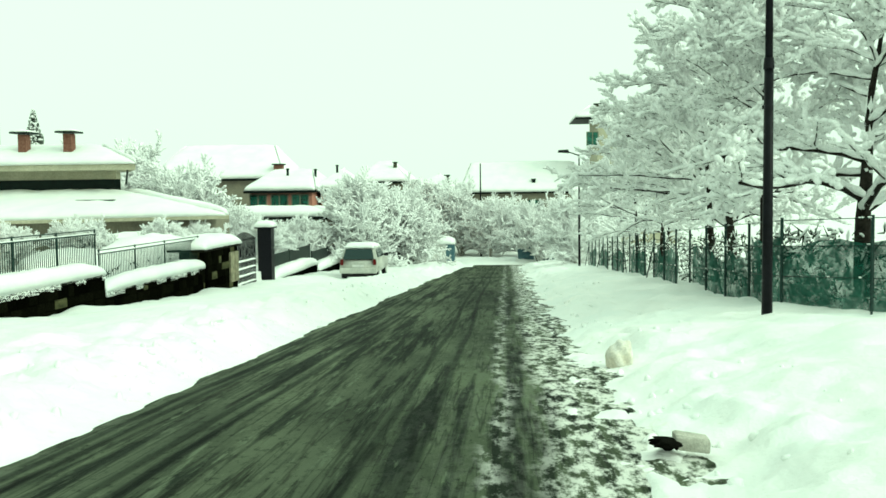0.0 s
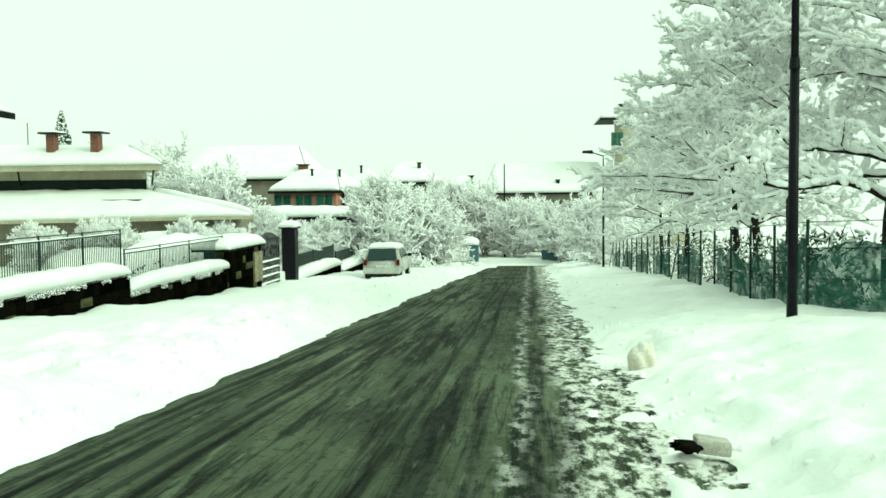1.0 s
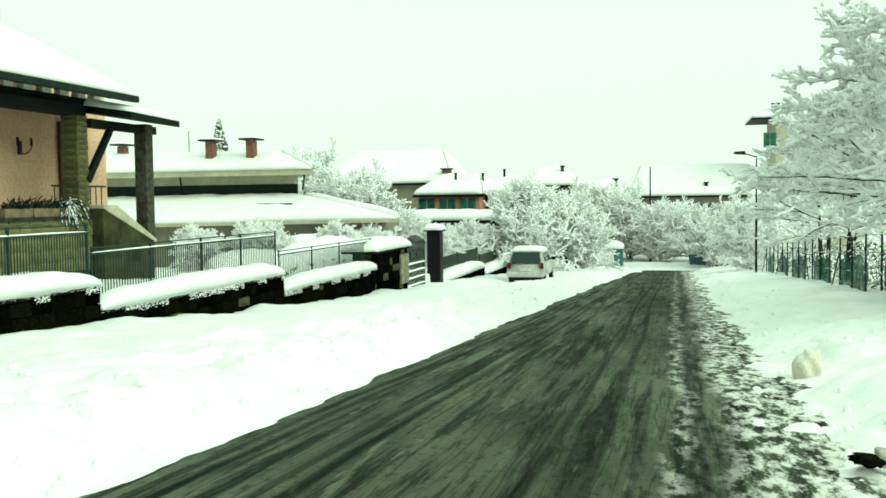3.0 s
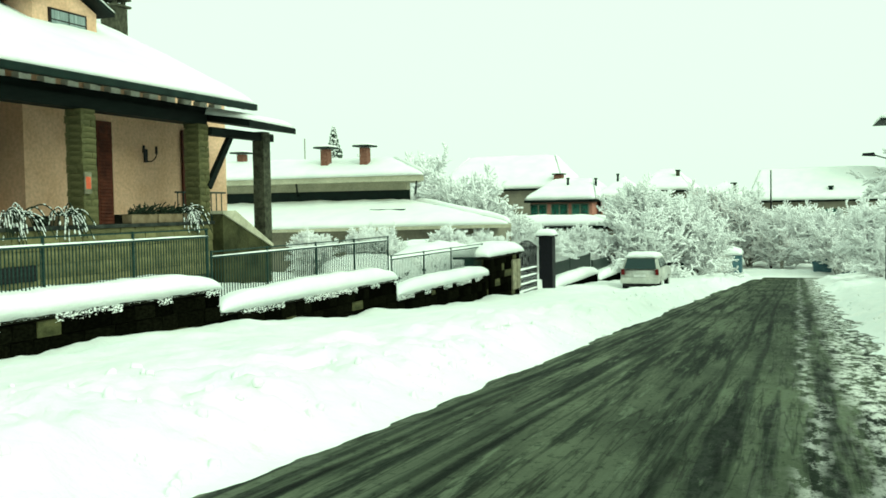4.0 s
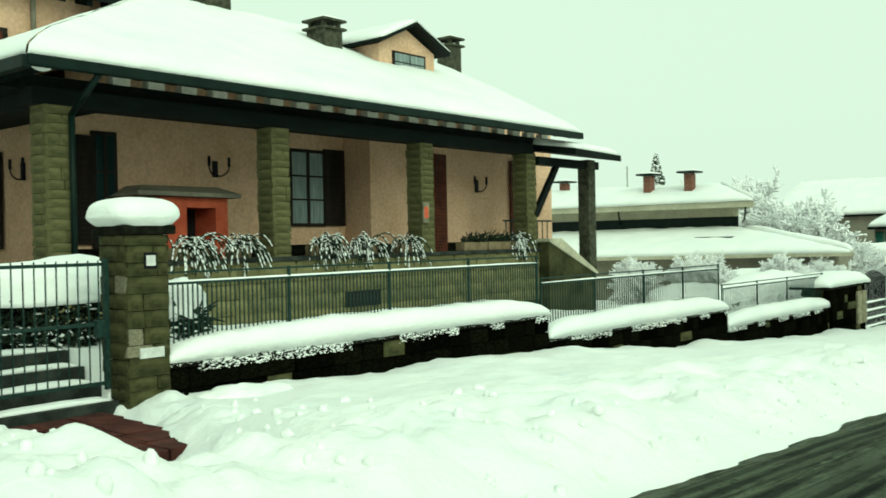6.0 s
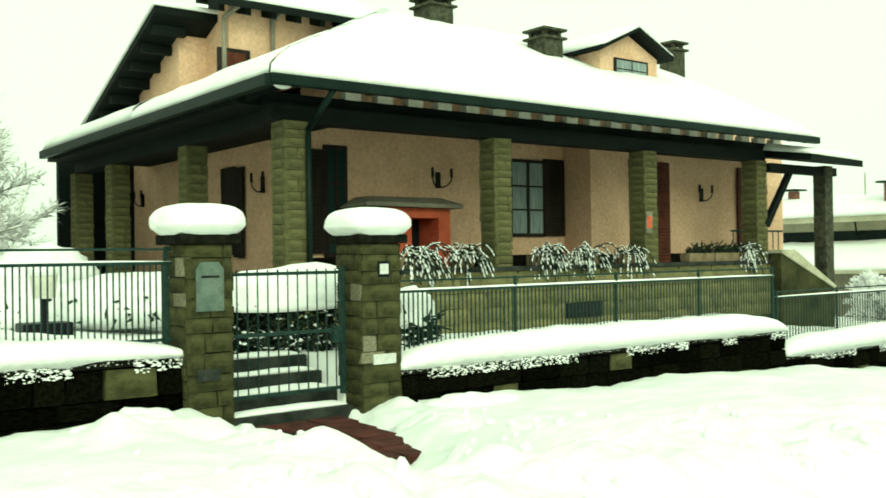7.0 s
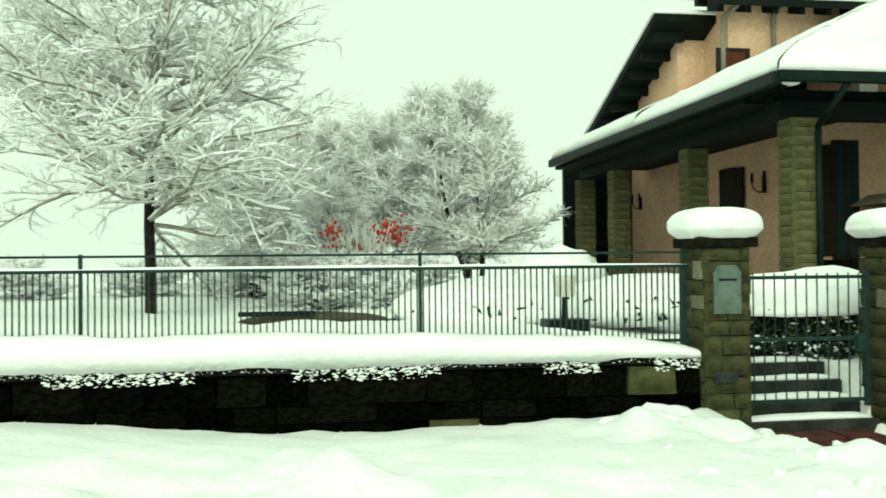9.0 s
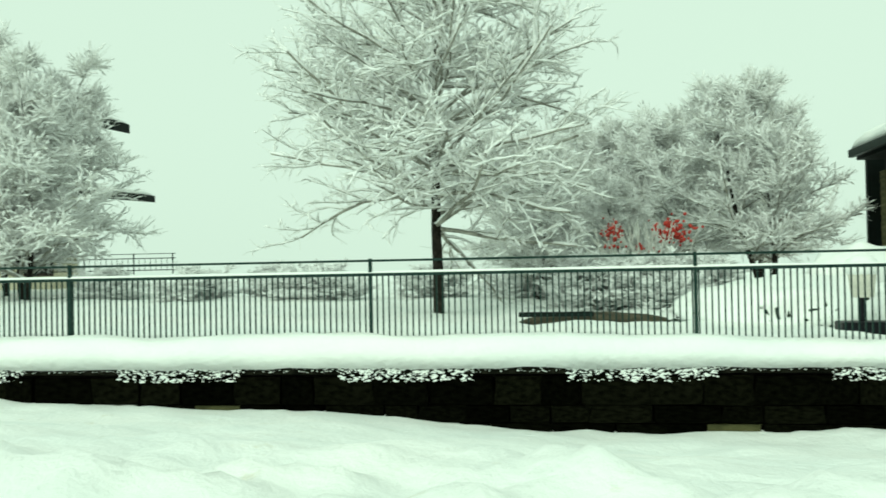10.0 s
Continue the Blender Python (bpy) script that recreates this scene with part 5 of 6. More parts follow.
def clods():
    """Crumbled snow thrown up along both banks by the plough."""
    rng, bm = random.Random(31), bmesh.new()
    spots = []
    for _ in range(380):
        y = 1.5 + 30 * rng.random() ** 1.7
        if rng.random() < 0.6:
            spots.append((-3.1 - abs(rng.gauss(0, 0.7)), y, rng.uniform(0.012, 0.045)))
        else:
            spots.append((0.9 + abs(rng.gauss(0, 0.7)), y, rng.uniform(0.012, 0.05)))
    for _ in range(90):
        spots.append((-4.6 - 4.2 * rng.random(), 4.6 + rng.gauss(0, 0.9), rng.uniform(0.015, 0.05)))
    xs, ys = np.array([s[0] for s in spots]), np.array([s[1] for s in spots])
    zs = snow_z(xs, ys)
    for (x, y, r), z in zip(spots, zs):
        if z < road_z(y) - 0.03:
            continue
        m = Matrix.Translation((x, y, float(z) + r * 0.05)) @ Euler([rng.uniform(0, 3) for _ in range(3)]).to_matrix().to_4x4() @ Matrix.Diagonal((rng.uniform(0.8, 1.5), 1, rng.uniform(0.6, 0.9), 1))
        made = bmesh.ops.create_icosphere(bm, subdivisions=2, radius=r, matrix=m)
        for v in made["verts"]:
            v.co += Vector([0.35 * r * noise.noise(v.co * (1.2 / r) + Vector((q * 7, 0, 0))) for q in range(3)])
    tagged(link("snow_clods", bm, BANK, True), "crumbled clods of ploughed snow along the banks", "snow", kind="stuff")


clods()


def hedge_line():
    t = thing("dark_hedge", "dark evergreen hedge behind the netting, flecked with snow", "hedge", (5.6, 15, -0.5))
    rng, tw, sn = random.Random(12), [], []
    for k in range(3600):
        y = 13.0 + 36 * rng.random() ** 1.5
        x = 4.55 + rng.random() * 0.9 + max(0, 15 - y) * 1.2
        z = -0.058 * y + 0.3 + rng.random() ** 1.3 * 1.25
        p = Vector((x - 5.6, y - 15, z + 0.5))
        q = p + Vector((rng.gauss(0, 0.07), rng.gauss(0, 0.09), rng.gauss(0.02, 0.08)))
        tw.append((p, q, 0.016, 0.005))
        if rng.random() < 0.4:
            d = q - p
            sn.append(((p + q) / 2 + Vector((0, 0, 0.03)), d.normalized(), d.length * 0.6 + 0.02, rng.uniform(0.015, 0.035)))
    new("leaves", tubes("leaves", tw, 4, LEAF)).parent = t
    caught = new("snow_dusting", snow_pads("snow_dusting", sn, SNOW))
    caught.parent = t
    tagged(caught, kind="stuff")


hedge_line()
rock = thing("kerb_block", "pale concrete kerb block half dug out of the snow", "kerb block", (1.05, 5.9, -0.235))
bm = box(-0.01, 0.2, -0.07, 0.07, -0.06, 0.05, 0.03)
for v in bm.verts:
    v.co += Vector([0.022 * noise.noise(v.co * 9 + Vector((k, 0, 0))) for k in (1, 2, 3)])
    v.co.z -= 0.12 * v.co.x
part("block", bm, plain("pale_concrete", (0.4, 0.39, 0.34), (0.58, 0.56, 0.5), 8, 0.85, relief=0.4), rock)
# near-black flattened lump lying in the dip of the snow
bm = bmesh.new()
bmesh.ops.create_icosphere(bm, subdivisions=3, radius=1)
for v in bm.verts:
    v.co = Vector((v.co.x * 0.085 - 0.06, v.co.y * 0.13 - 0.05, v.co.z * 0.026 - 0.008)) * (1 + 0.5 * noise.noise(v.co * 2.6))
part("dark_hollow", bm, MORTAR, rock, "near-black flattened lump in the hollow beside it", True)
# low snow lump, added for a yellowish patch on the right bank
bm = bmesh.new()
bmesh.ops.create_icosphere(bm, subdivisions=4, radius=1)
for v in bm.verts:
    v.co = Vector((1.24 + v.co.x * 0.15, 10.3 + v.co.y * 0.15, -0.5 + v.co.z * 0.2)) + v.co * 0.05 * noise.noise(v.co * 1.7)
tagged(link("stained_lump", bm, STAINED, True), "low lump of yellowish discoloured snow beside the road", "marker stone")


# ---- driveway beyond the stepped walls ----
def drive_entrance():
    t = thing("drive_pillar", "broad stone drive pillar with meter box under snow", "pillar", (-9.5, 29.3, -2.0))
    part("core", box(-0.45, 0.35, -0.85, 2.3, -0.3, 1.62), MORTAR, t)
    for o, a, w in (((0.35, -0.88, -0.2), (0, 1, 0), 3.2), ((-0.48, -0.88, -0.2), (1, 0, 0), 0.86)):
        stones(t, SHADESTONE, o, a, w, -0.2, 1.62, (0.4, 0.24), 0.1, int(w * 10), pale=0.12)
    part("cap", box(-0.65, 0.5, -1.5, 2.4, 1.62, 1.72, 0.02), CAPSTONE, t)
    part("snow_cap", snow_over((-0.7, -1.55, 1.72), (0.55, -1.55, 1.72), (0.55, 2.45, 1.72), (-0.7, 2.45, 1.72), 0.36, 14, 26, 4, 0.04, 0.03), SNOW, t, "", True)
    for y0 in (1.35, 1.83):
        part("meter_box", box(0.4, 0.47, y0, y0 + 0.43, 0.45, 1.45, 0.015), PALESTONE, t, "grey-white meter box")
    g = thing("drive_gate", "wrought iron drive gate with curled bars and snow", "gate", (-9.35, 31.8, -2.0))
    for k in range(19):
        part("bar", rod((0, k * 0.17, 0), (0, k * 0.17, 1.75 + 0.25 * math.sin(k / 18 * math.pi)), 0.02, sides=5), BLACKIRON, g)
    for z in (0.12, 0.38, 0.64, 0.9, 1.7):
        part("crossbar", box(-0.02, 0.02, 0, 3.1, z, z + 0.05), BLACKIRON, g)
        if z < 1:
            part("snow_lip", snow_over((-0.04, 0.02, z + 0.05), (0.05, 0.02, z + 0.05), (0.05, 3.08, z + 0.05), (-0.04, 3.08, z + 0.05), 0.06, 3, 30, 5, 0.02, 0, z), SNOW, g, "thin lip of snow", True)
    for k in range(5):
        bm = bmesh.new()
        ring = [(0.2 * math.cos(a * math.pi / 7), 0.2 * math.sin(a * math.pi / 7)) for a in range(14)]
        for a, b in zip(ring, ring[1:] + ring[:1]):
            rod((0, 0.32 + k * 0.61 + a[0], 1.28 + a[1]), (0, 0.32 + k * 0.61 + b[0], 1.28 + b[1]), 0.012, sides=4, bm=bm)
        part("scroll", bm, BLACKIRON, g)
    p = thing("dark_pillar", "slim dark metal-clad gate post capped with snow", "pillar", (-9.3, 36.3, -1.97))
    part("shaft", box(-0.27, 0.27, -0.25, 0.25, -0.3, 2.0, 0.02), BLACKIRON, p)
    part("cap", box(-0.36, 0.36, -0.34, 0.34, 2.0, 2.07, 0.01), BLACKIRON, p)
    part("snow_cap", snow_over((-0.38, -0.36, 2.07), (0.38, -0.36, 2.07), (0.38, 0.36, 2.07), (-0.38, 0.36, 2.07), 0.24, 10, 10, 3, 0.02, 0.02), SNOW, p, "", True)


drive_entrance()
for k, (y0, y1, top) in enumerate(((37.0, 45.8, -2.05), (46.2, 54.6, -2.42), (55, 62, -2.85))):
    w = tagged(link("wall_%d" % (5 + k), box(WX - 0.4, WX, y0, y1, top - 1.6, top), SHADESTONE), "low stone wall with dark fence panels in snow", "wall", kind="structure")
    part("snow_cover", snow_over((WX - 0.5, y0, top), (WX + 0.06, y0, top), (WX + 0.06, y1, top), (WX - 0.5, y1, top), 0.42, 10, 40, 4, 0.06, 0.03, k), SNOW, w, "", True)
    f = thing("fence_panel", "dark green sheet fence panel on the wall", "fence", (WX - 0.38, y0, top), "fence panels on the lower walls")
    part("sheet", box(-0.02, 0.02, 0.05, y1 - y0 - 0.05, 0.1, 0.92), GUTTER, f)
    for y in (0.05, (y1 - y0) / 2, y1 - y0 - 0.05):
        part("post", box(-0.03, 0.03, y - 0.03, y + 0.03, 0, 0.97), GUTTER, f)


def parked_car():
    t = thing("parked_car", "silver-white estate car parked under a slab of snow", "car", (-6.6, 42.0, -2.58))
    prof = [(0.0, 0.35), (0.02, 0.78), (0.12, 0.95), (0.42, 1.42), (0.75, 1.5), (2.2, 1.5), (2.95, 1.0), (3.85, 0.85), (4.0, 0.6), (4.0, 0.35)]
    bm = bmesh.new()
    rows = []
    for y, z in prof:
        w = 0.84 if z < 1.0 else 0.84 - (z - 1.0) * 0.36
        rows.append([bm.verts.new((-w, y, z)), bm.verts.new((w, y, z))])
    for a, b in zip(rows, rows[1:]):
        bm.faces.new((a[0], a[1], b[1], b[0]))
    bm.faces.new([r[0] for r in rows])
    bm.faces.new([r[1] for r in reversed(rows)])
    bm.faces.new((rows[0][1], rows[0][0], rows[-1][0], rows[-1][1]))
    bmesh.ops.recalc_face_normals(bm, faces=bm.faces)
    bmesh.ops.bevel(bm, geom=list(bm.edges), offset=0.05, segments=2, affect="EDGES")
    body = part("body", bm, CARPAINT, t, "dirty silver-white body", True)
    part("rear_window", hull([(x, y, z) for x, y, z in ((-0.7, 0.06, 0.98), (0.7, 0.06, 0.98), (-0.6, 0.32, 1.42), (0.6, 0.32, 1.42), (-0.66, 0.16, 1.0), (0.66, 0.16, 1.0), (-0.58, 0.4, 1.36), (0.58, 0.4, 1.36))]), GLASS, t, "dark rear window")
    for s in (-1, 1):
        part("side_window", hull([(s * w, y, z) for w, y, z in ((0.845, 0.6, 1.03), (0.845, 2.6, 1.03), (0.70, 0.75, 1.4), (0.70, 2.15, 1.4), (0.80, 0.6, 1.03), (0.80, 2.6, 1.03), (0.66, 0.75, 1.4), (0.66, 2.15, 1.4))]), GLASS, t)
        part("tail_lamp", box(s * 0.74 - 0.07, s * 0.74 + 0.07, -0.03, 0.1, 0.72, 0.98, 0.02), REDLENS, t, "red tail lamp")
        part("mirror", box(s * 0.95 - 0.1, s * 0.95 + 0.1, 2.45, 2.55, 0.98, 1.12, 0.03), BLACKIRON, t)
        for y in (0.75, 3.2):
            wh = part("wheel", rod((s * 0.84, y, 0.31), (s * 0.66, y, 0.31), 0.31, sides=20), RUBBER, t)
            part("rim", rod((s * 0.85, y, 0.31), (s * 0.80, y, 0.31), 0.19, sides=16), CARPAINT, wh)
    part("bumper", box(-0.84, 0.84, -0.1, 0.15, 0.34, 0.6, 0.06), CARPAINT, t)
    part("under_trim", box(-0.7, 0.7, -0.08, 0.2, 0.2, 0.35, 0.03), RUBBER, t)
    part("plate", box(-0.26, 0.26, -0.035, 0.03, 0.62, 0.73, 0.005), PLATE, t, "blank number plate")
    part("roof_snow", snow_over((-0.68, 0.36, 1.47), (0.68, 0.36, 1.47), (0.7, 2.6, 1.36), (-0.7, 2.6, 1.36), 0.27, 12, 16, 5, 0.03, 0.04), SNOW, t, "thick slab of snow on the roof", True)
    part("bonnet_snow", snow_over((-0.75, 2.8, 1.05), (0.75, 2.8, 1.05), (0.75, 3.95, 0.8), (-0.75, 3.95, 0.8), 0.16, 10, 10, 5, 0.03, 0.03), SNOW, t, "", True)


parked_car()


# ---- neighbouring houses ----
def neighbour():
    t = thing("neighbour_house", "low cream house with two tiers of snowy roof", "house", (-22, 44, -1))
    off = Matrix.Translation((22, -44, 1))

    def put(nm, bm, m, lab="", sm=False, parent=None):
        bm.transform(off)
        return part(nm, bm, m, parent or t, lab, sm)
    put("lower_wall", box(-34, -13.3, 40.4, 45, -2.5, 0.4), TAUPE, "taupe lower wall")
    lo = [(-36, 39.4, 0.15), (-11.65, 39.4, 0.47), (-18.0, 44, 1.5), (-33, 44, 1.42)]
    put("lower_roof", slab(*lo, 0.14), CREAM, "broad lower roof")
    put("lower_snow", snow_over(*lo, 0.3, 40, 14, 12, 0.08, 0.02, 3), SNOW, "deep snow on the lower roof", True)
    ro = [(-11.65, 39.4, 0.47), (-12.6, 42.6, 0.47), (-18.0, 45, 1.5), (-18.0, 44, 1.5)]
    put("lower_roof", slab(*ro, 0.14), CREAM)
    put("lower_snow", snow_over(*ro, 0.3, 20, 14, 12, 0.06, 0.02, 4), SNOW, "", True)
    put("skylight", box(-19.2, -17.4, 41.3, 41.9, 1.05, 1.2), GUTTER, "dark skylight edge in the snow")
    put("upper_wall", box(-33, -18.4, 44, 44.5, 1.2, 2.7), CREAM, "pale upper wall")
    put("dark_band", box(-32.5, -18.2, 43.96, 44, 1.4, 2.15), GUTTER)
    put("fascia", hull([(x, y, z) for x, y in ((-34.5, 42.6), (-16.9, 42.6), (-18.6, 46.2), (-34.5, 46.2)) for z in (2.55, 2.82)], bevel=0.03), CREAM, "cream fascia board")
    up = [(-34.6, 42.5, 2.83), (-16.8, 42.5, 2.83), (-19.6, 45.2, 3.75), (-33, 45.2, 3.75)]
    put("upper_snow", snow_over(*up, 0.25, 30, 14, 12, 0.06, 0.02, 5), SNOW, "deep snow on the upper roof", True)
    up = [(-16.8, 42.5, 2.83), (-18.5, 46.3, 2.83), (-19.7, 45.6, 3.75), (-19.6, 45.2, 3.75)]
    put("upper_snow", snow_over(*up, 0.25, 14, 14, 12, 0.04, 0.02, 6), SNOW, "", True)
    for x in (-17.9, -24.5):
        put("bracket", rod((x, 43.95, 1.95), (x + 0.5, 42.9, 2.55), 0.05, sides=6), GUTTER)
    for x, y in ((-20.55, 43.6), (-22.8, 43.7), (-28.6, 45.0)):
        c = put("chimney", box(x - 0.2, x + 0.2, y, y + 0.45, 2.9, 4.3), BRICK, "red brick chimney with wide metal cap")
        put("cap", box(x - 0.46, x + 0.46, y - 0.3, y + 0.75, 4.34, 4.42, 0.01), GUTTER, "", False, c)
        for sx in (-1, 1):
            put("cap_leg", box(x + sx * 0.2 - 0.02, x + sx * 0.2 + 0.02, y + 0.2, y + 0.24, 4.28, 4.35), GUTTER, "", False, c)
        put("cap_snow", snow_over((x - 0.44, y - 0.28, 4.42), (x + 0.44, y - 0.28, 4.42), (x + 0.44, y + 0.72, 4.42), (x - 0.44, y + 0.72, 4.42), 0.12, 6, 6, 3, 0.01), SNOW, "", True, c)
    for x, y, z, h in ((-24.6, 45, 3.6, 1.4),):
        put("aerial", rod((x, y, z), (x, y, z + h), 0.03, sides=5), TAUPE)


neighbour()
mound("snowy_hedge", "garden hedge rounded off by deep snow", (-12.0, 31.5, -0.9), (1.2, 4.0, 0.9), 21)
mound("snowy_hedge", "garden hedge rounded off by deep snow", (-14.5, 37, -1.2), (3.5, 1.2, 1.1), 22)
mound("snowy_hedge", "garden hedge rounded off by deep snow", (-11.6, 24.5, -0.8), (0.8, 3.0, 0.75), 23)


def row_house(name, label, x0, x1, y, z0, eave, ridge, wall, wins=(), depth=9.0, chim=(), hip=2.0, gap=0.35):
    t = thing(name, label, "house", ((x0 + x1) / 2, y, z0))
    off = Matrix.Translation((-(x0 + x1) / 2, -y, -z0))

    def put(nm, bm, m, lab="", sm=False, parent=None):
        bm.transform(off)
        return part(nm, bm, m, parent or t, lab, sm)
    put("wall", box(x0 + gap, x1 - gap, y, y + depth, z0, eave), wall)
    a, b, c, d = (x0, y - 0.5, eave), (x1, y - 0.5, eave), (x1 - hip, y + depth / 2, ridge), (x0 + hip, y + depth / 2, ridge)
    put("roof", hull([a, b, c, d, (x0, y + depth + 0.5, eave), (x1, y + depth + 0.5, eave), (x0, y - 0.5, eave - 0.18), (x1, y - 0.5, eave - 0.18)]), WOOD, "dark eaves under the snow")
    put("roof_snow", snow_over(a, b, c, d, 0.35, 24, 10, 12, 0.06, 0.02, x0), SNOW, "smooth snow on the roof", True)
    put("roof_snow", snow_over(b, (x1, y + depth + 0.5, eave), (x1 - hip, y + depth / 2 + 0.1, ridge), c, 0.33, 12, 8, 12, 0.04, 0.02, x1), SNOW, "", True)
    put("roof_snow", snow_over((x0, y + depth + 0.5, eave), a, d, (x0 + hip, y + depth / 2 + 0.1, ridge), 0.33, 12, 8, 12, 0.04, 0.02, x1 + 3), SNOW, "", True)
    for wx0, wx1, wz0, wz1 in wins:
        w = put("window", box(wx0, wx1, y - 0.06, y + 0.02, wz0, wz1), TAUPE, "greenish window")
        put("pane", box(wx0 + 0.08, wx1 - 0.08, y - 0.075, y - 0.06, wz0 + 0.08, wz1 - 0.08), NETTING, "", False, w)
        put("mullion", box((wx0 + wx1) / 2 - 0.04, (wx0 + wx1) / 2 + 0.04, y - 0.09, y - 0.06, wz0, wz1), TAUPE, "", False, w)
    for cx, cy, cw, cz0, cz1, m in chim:
        c = put("chimney", box(cx - cw / 2, cx + cw / 2, cy, cy + cw, cz0, cz1), m, "chimney")
        put("chimney_cap", box(cx - cw * 0.7, cx + cw * 0.7, cy - cw * 0.2, cy + cw * 1.2, cz1, cz1 + 0.1), GUTTER, "", False, c)
    return t


row_house("pink_house", "salmon-pink house with a row of green windows", -18.05, -13.0, 65, -3.5, 1.62, 3.0, SALMON, [(a, a + 1.24, 0.25, 1.38) for a in (-17.75, -16.25, -14.8)],
          chim=((-15.5, 67, 0.15, 2.2, 3.1, GUTTER), (-13.6, 67.5, 0.15, 2.0, 3.05, GUTTER)), hip=1.2)
row_house("pink_wing", "salmon-pink house wing under a snowy hipped roof", -13.4, -10.6, 66.6, -3.5, 1.72, 3.05, SALMON, [(-12.3, -11.5, 0.3, 1.3)], depth=7, chim=((-12.2, 68.5, 0.14, 2.3, 3.35, GUTTER),), hip=1.6)
row_house("garage", "low garage buried under a flat snowy roof", -19.5, -10.2, 57, -4, 0.0, 0.35, TAUPE, depth=5)
row_house("far_house", "distant house under a broad pale snowy roof", -30, -18.2, 78, -3.5, 2.7, 5.6, TAUPE, chim=((-18.8, 77.8, 0.7, 2.4, 3.8, BRICK),))
row_house("far_house", "distant house with dark gable and snowy roof", -13.6, -8.6, 84, -4, 2.4, 4.2, TAUPE, chim=((-10.0, 86, 0.3, 3.4, 4.1, CHIMSTONE),))
row_house("far_house", "distant low house under snow between trees", -8.2, -4.6, 88, -4, 1.8, 3.0, TAUPE, chim=((-5.4, 88, 0.4, 2.0, 2.9, CHIMSTONE),))
row_house("long_house", "long low brown house under a wide snowy roof", -4.6, 8.0, 95, -4, 1.35, 4.35, TAUPE, [(2.2, 3.4, -0.6, 0.6), (4.4, 5.6, -0.6, 0.6)], chim=((2.8, 95.4, 0.35, 1.4, 2.55, GUTTER),), hip=1.0)
row_house("tall_house", "tall pale pink house rising behind the trees", 6.9, 19, 95, -4, 8.6, 10.0, CREAM, [(8.0, 9.2, 5.8, 7.2), (11, 12.2, 5.8, 7.2)], chim=((9.2, 96, 0.55, 9.2, 9.95, CHIMSTONE),), gap=2.2)

# the house glimpsed behind the frosted trees
gh = thing("corner_house", "tall dark-eaved house half hidden by frosted trees", "house", (-36, -24, 0))
part("wall", hull([(x, y, z) for x, y in ((-2, -10), (2, -10), (2, 5.3), (-2, 2.2)) for z in (0, 7.0)]), CREAM, gh, "pale rendered wall")
part("recess", box(1.98, 2.05, 3.1, 4.3, 1.2, 4.0), SHUTTER, gh, "dark recessed door")
part("upper_roof", hull([(x, y, z) for x in (0.9, 2.2) for y, z in ((-6, 10.0), (6.9, 7.0), (-6, 9.65), (6.9, 6.65))]), WOOD, gh, "dark overhanging eave")
part("upper_snow", snow_over((0.9, -6, 10.0), (2.2, -6, 10.0), (2.2, 6.9, 7.0), (0.9, 6.9, 7.0), 0.2, 8, 12, 10, 0.02), SNOW, gh, "", True)
part("lower_roof", hull([(x, y, z) for x in (0.9, 2.0) for y, z in ((3.0, 4.75), (7.9, 4.2), (3.0, 4.45), (7.9, 3.95))]), WOOD, gh, "dark lower eave")
part("lower_snow", snow_over((0.9, 3, 4.75), (2.0, 3, 4.75), (2.0, 7.9, 4.2), (0.9, 7.9, 4.2), 0.18, 8, 8, 10, 0.02), SNOW, gh, "", True)
railing("balcony_railing", "distant iron railing of the terrace", -31, -20.5, -13.5, 1.3, 1.75, 1.9, [-20.4, -18.6, -16.8, -15, -13.6], 0.2, snow=False)

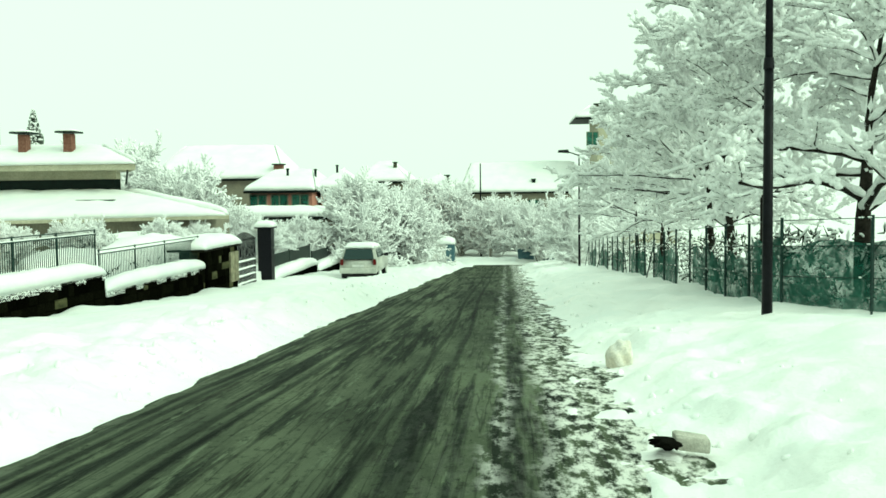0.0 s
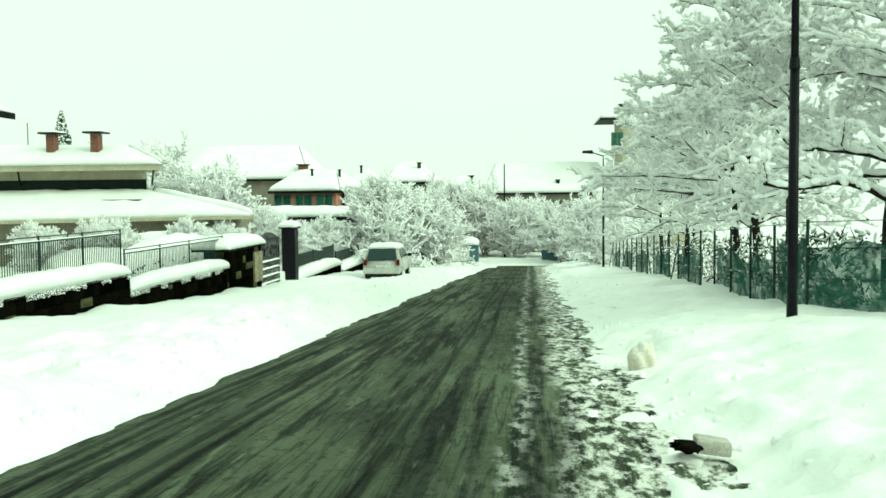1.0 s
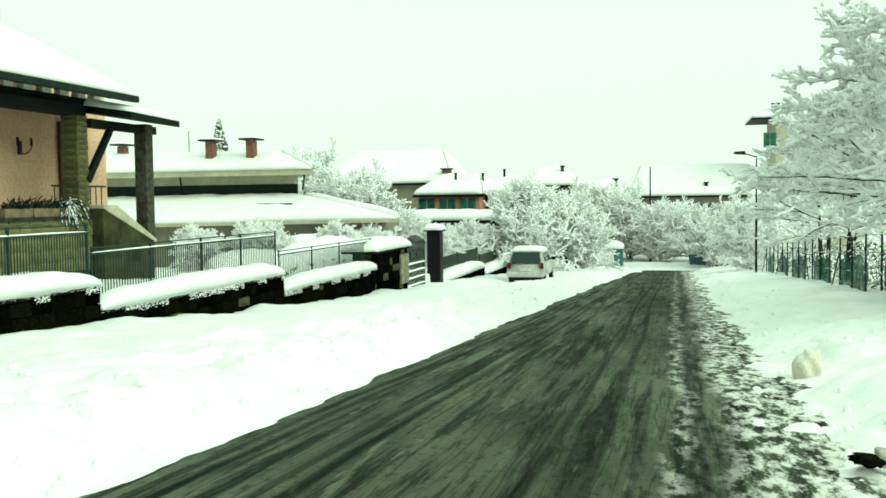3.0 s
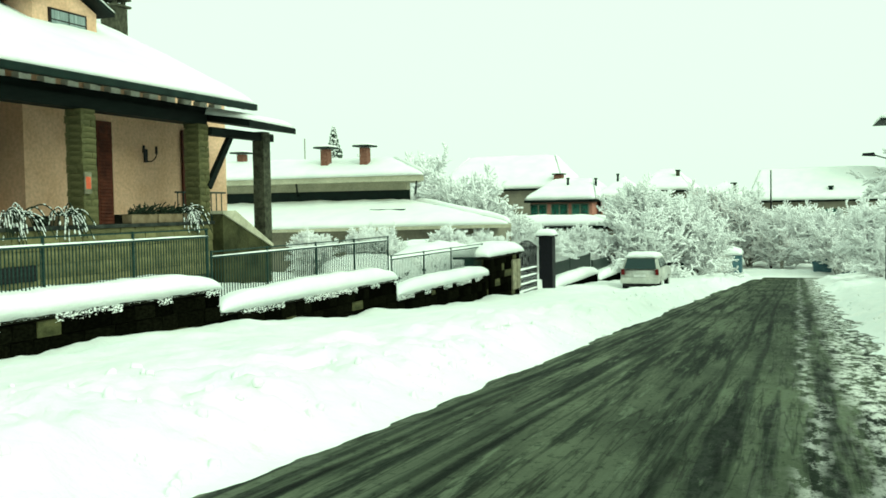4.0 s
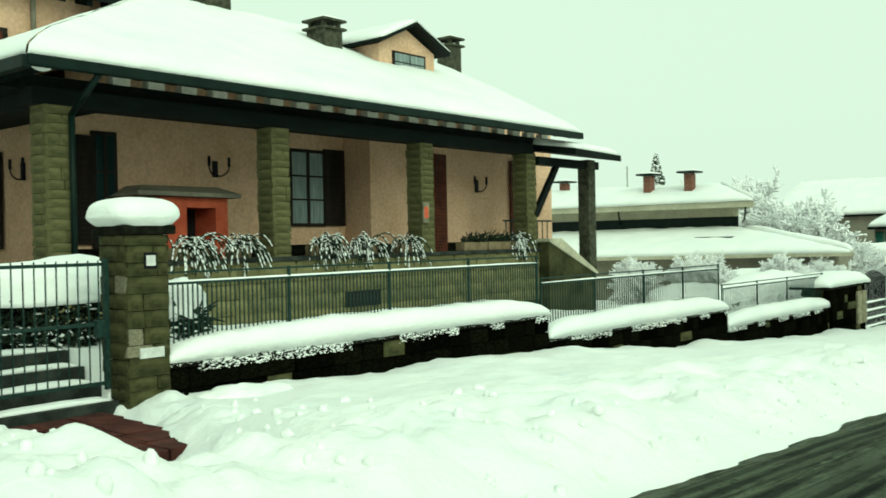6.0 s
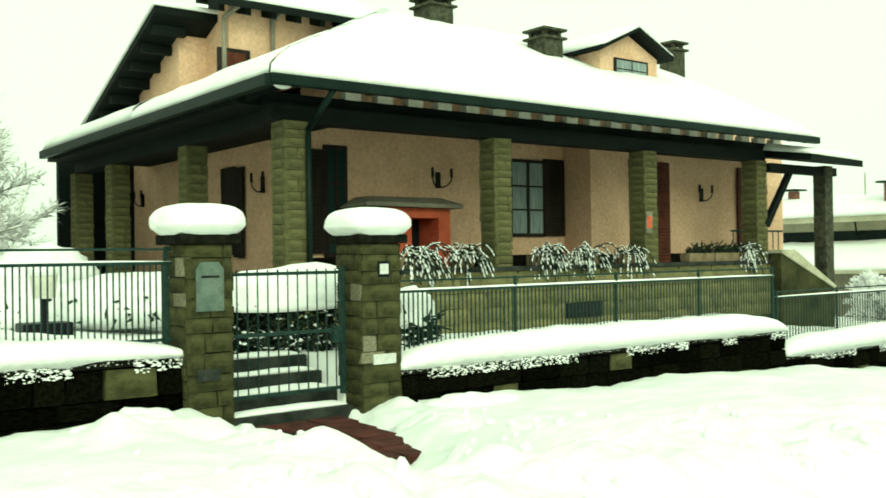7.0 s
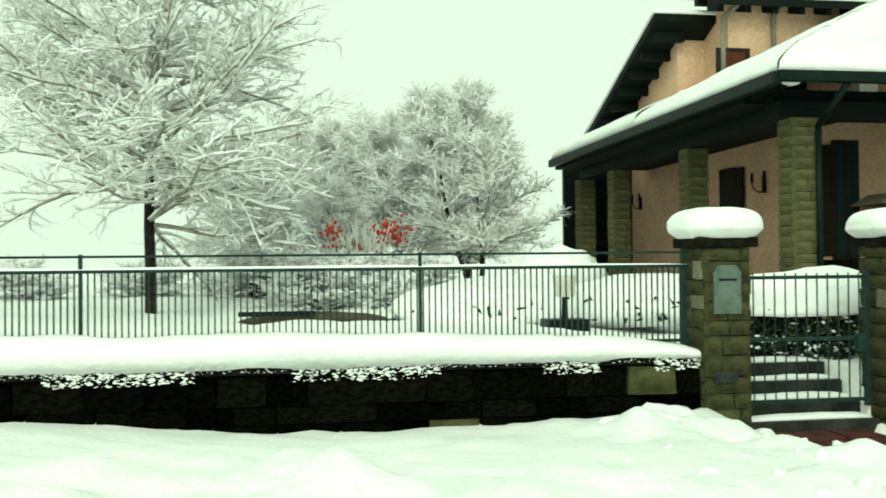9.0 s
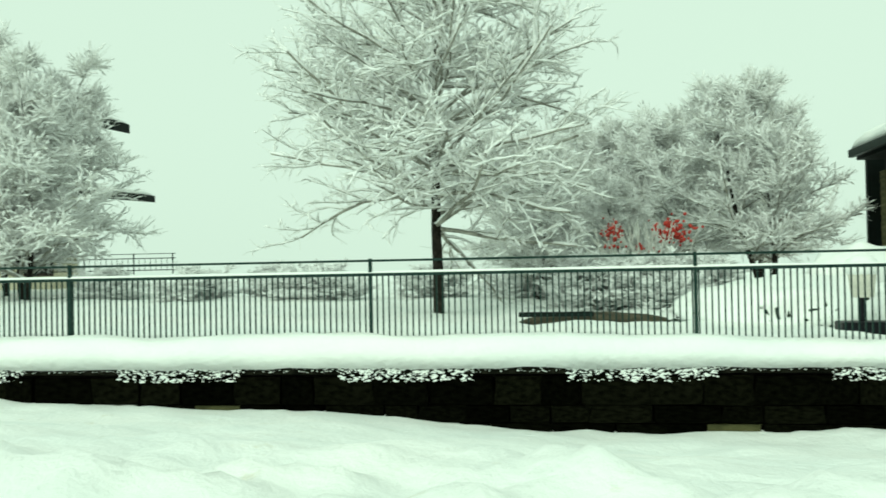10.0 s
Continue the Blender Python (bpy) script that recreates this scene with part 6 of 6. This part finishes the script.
# conifer behind the neighbour's chimneys
fir = thing("conifer", "small snowy fir behind the rooftops", "tree", (-31.0, 61, -2))
rng, seg, pads = random.Random(2), [], []
for k in range(420):
    h = rng.random()
    a, r = rng.uniform(0, 6.28), 1.6 * (1.02 - h)
    p = Vector((0, 0, 4 + h * 5.0))
    q = p + Vector((math.cos(a) * r, math.sin(a) * r, -0.25 * r + rng.uniform(-0.2, 0.2)))
    seg.append((p, q, 0.05, 0.12))
    pads.append((p.lerp(q, 0.7) + Vector((0, 0, 0.1)), (q - p).normalized(), r * 0.3, 0.11))
new("branches", tubes("branches", seg, 5, NEEDLE)).parent = fir
new("snow", snow_pads("snow", pads, FROST)).parent = fir
part("trunk", rod((0, 0, 0), (0, 0, 8.8), 0.16, 0.03), BARK, fir)

# bins and shed at the junction
shed = thing("bus_shelter", "small pale hut with blue-grey walls under snow", "hut", (-5.3, 70, -4.0))
part("wall", box(-1.0, 0.9, -0.8, 0.8, 0, 1.5), PLATE, shed)
part("side_wall", box(0.9, 1.5, -0.7, 0.8, 0, 1.6), BLUE, shed)
part("roof_snow", snow_over((-1.3, -1.0, 1.6), (1.6, -1.0, 1.6), (1.6, 1.0, 1.7), (-1.3, 1.0, 1.7), 0.45, 10, 10, 4, 0.08, 0.05), SNOW, shed, "", True)
for k, (x, m) in enumerate(((-8.2, GUTTER), (-6.9 - 0.6, GUTTER), (1.5, BLUE), (3.2, BLUE))):
    b = thing("waste_container", "large waste container topped with snow", "container", (x, 71.5 + 0.2 * k, -4.0), "waste containers at the junction")
    part("tub", hull([(sx * (0.55 if z < 0.1 else 0.68), sy * (0.45 if z < 0.1 else 0.6), z) for sx in (-1, 1) for sy in (-1, 1) for z in (0, 1.25)], bevel=0.04), m, b)
    part("lid", hull([(sx * 0.7, sy * 0.62, 1.25) for sx in (-1, 1) for sy in (-1, 1)] + [(sx * 0.55, 0, 1.5) for sx in (-1, 1)], bevel=0.03), m, b)
    part("snow_cap", snow_over((-0.7, -0.6, 1.42), (0.7, -0.6, 1.42), (0.7, 0.6, 1.42), (-0.7, 0.6, 1.42), 0.3, 8, 8, 3, 0.03), SNOW, b, "", True)
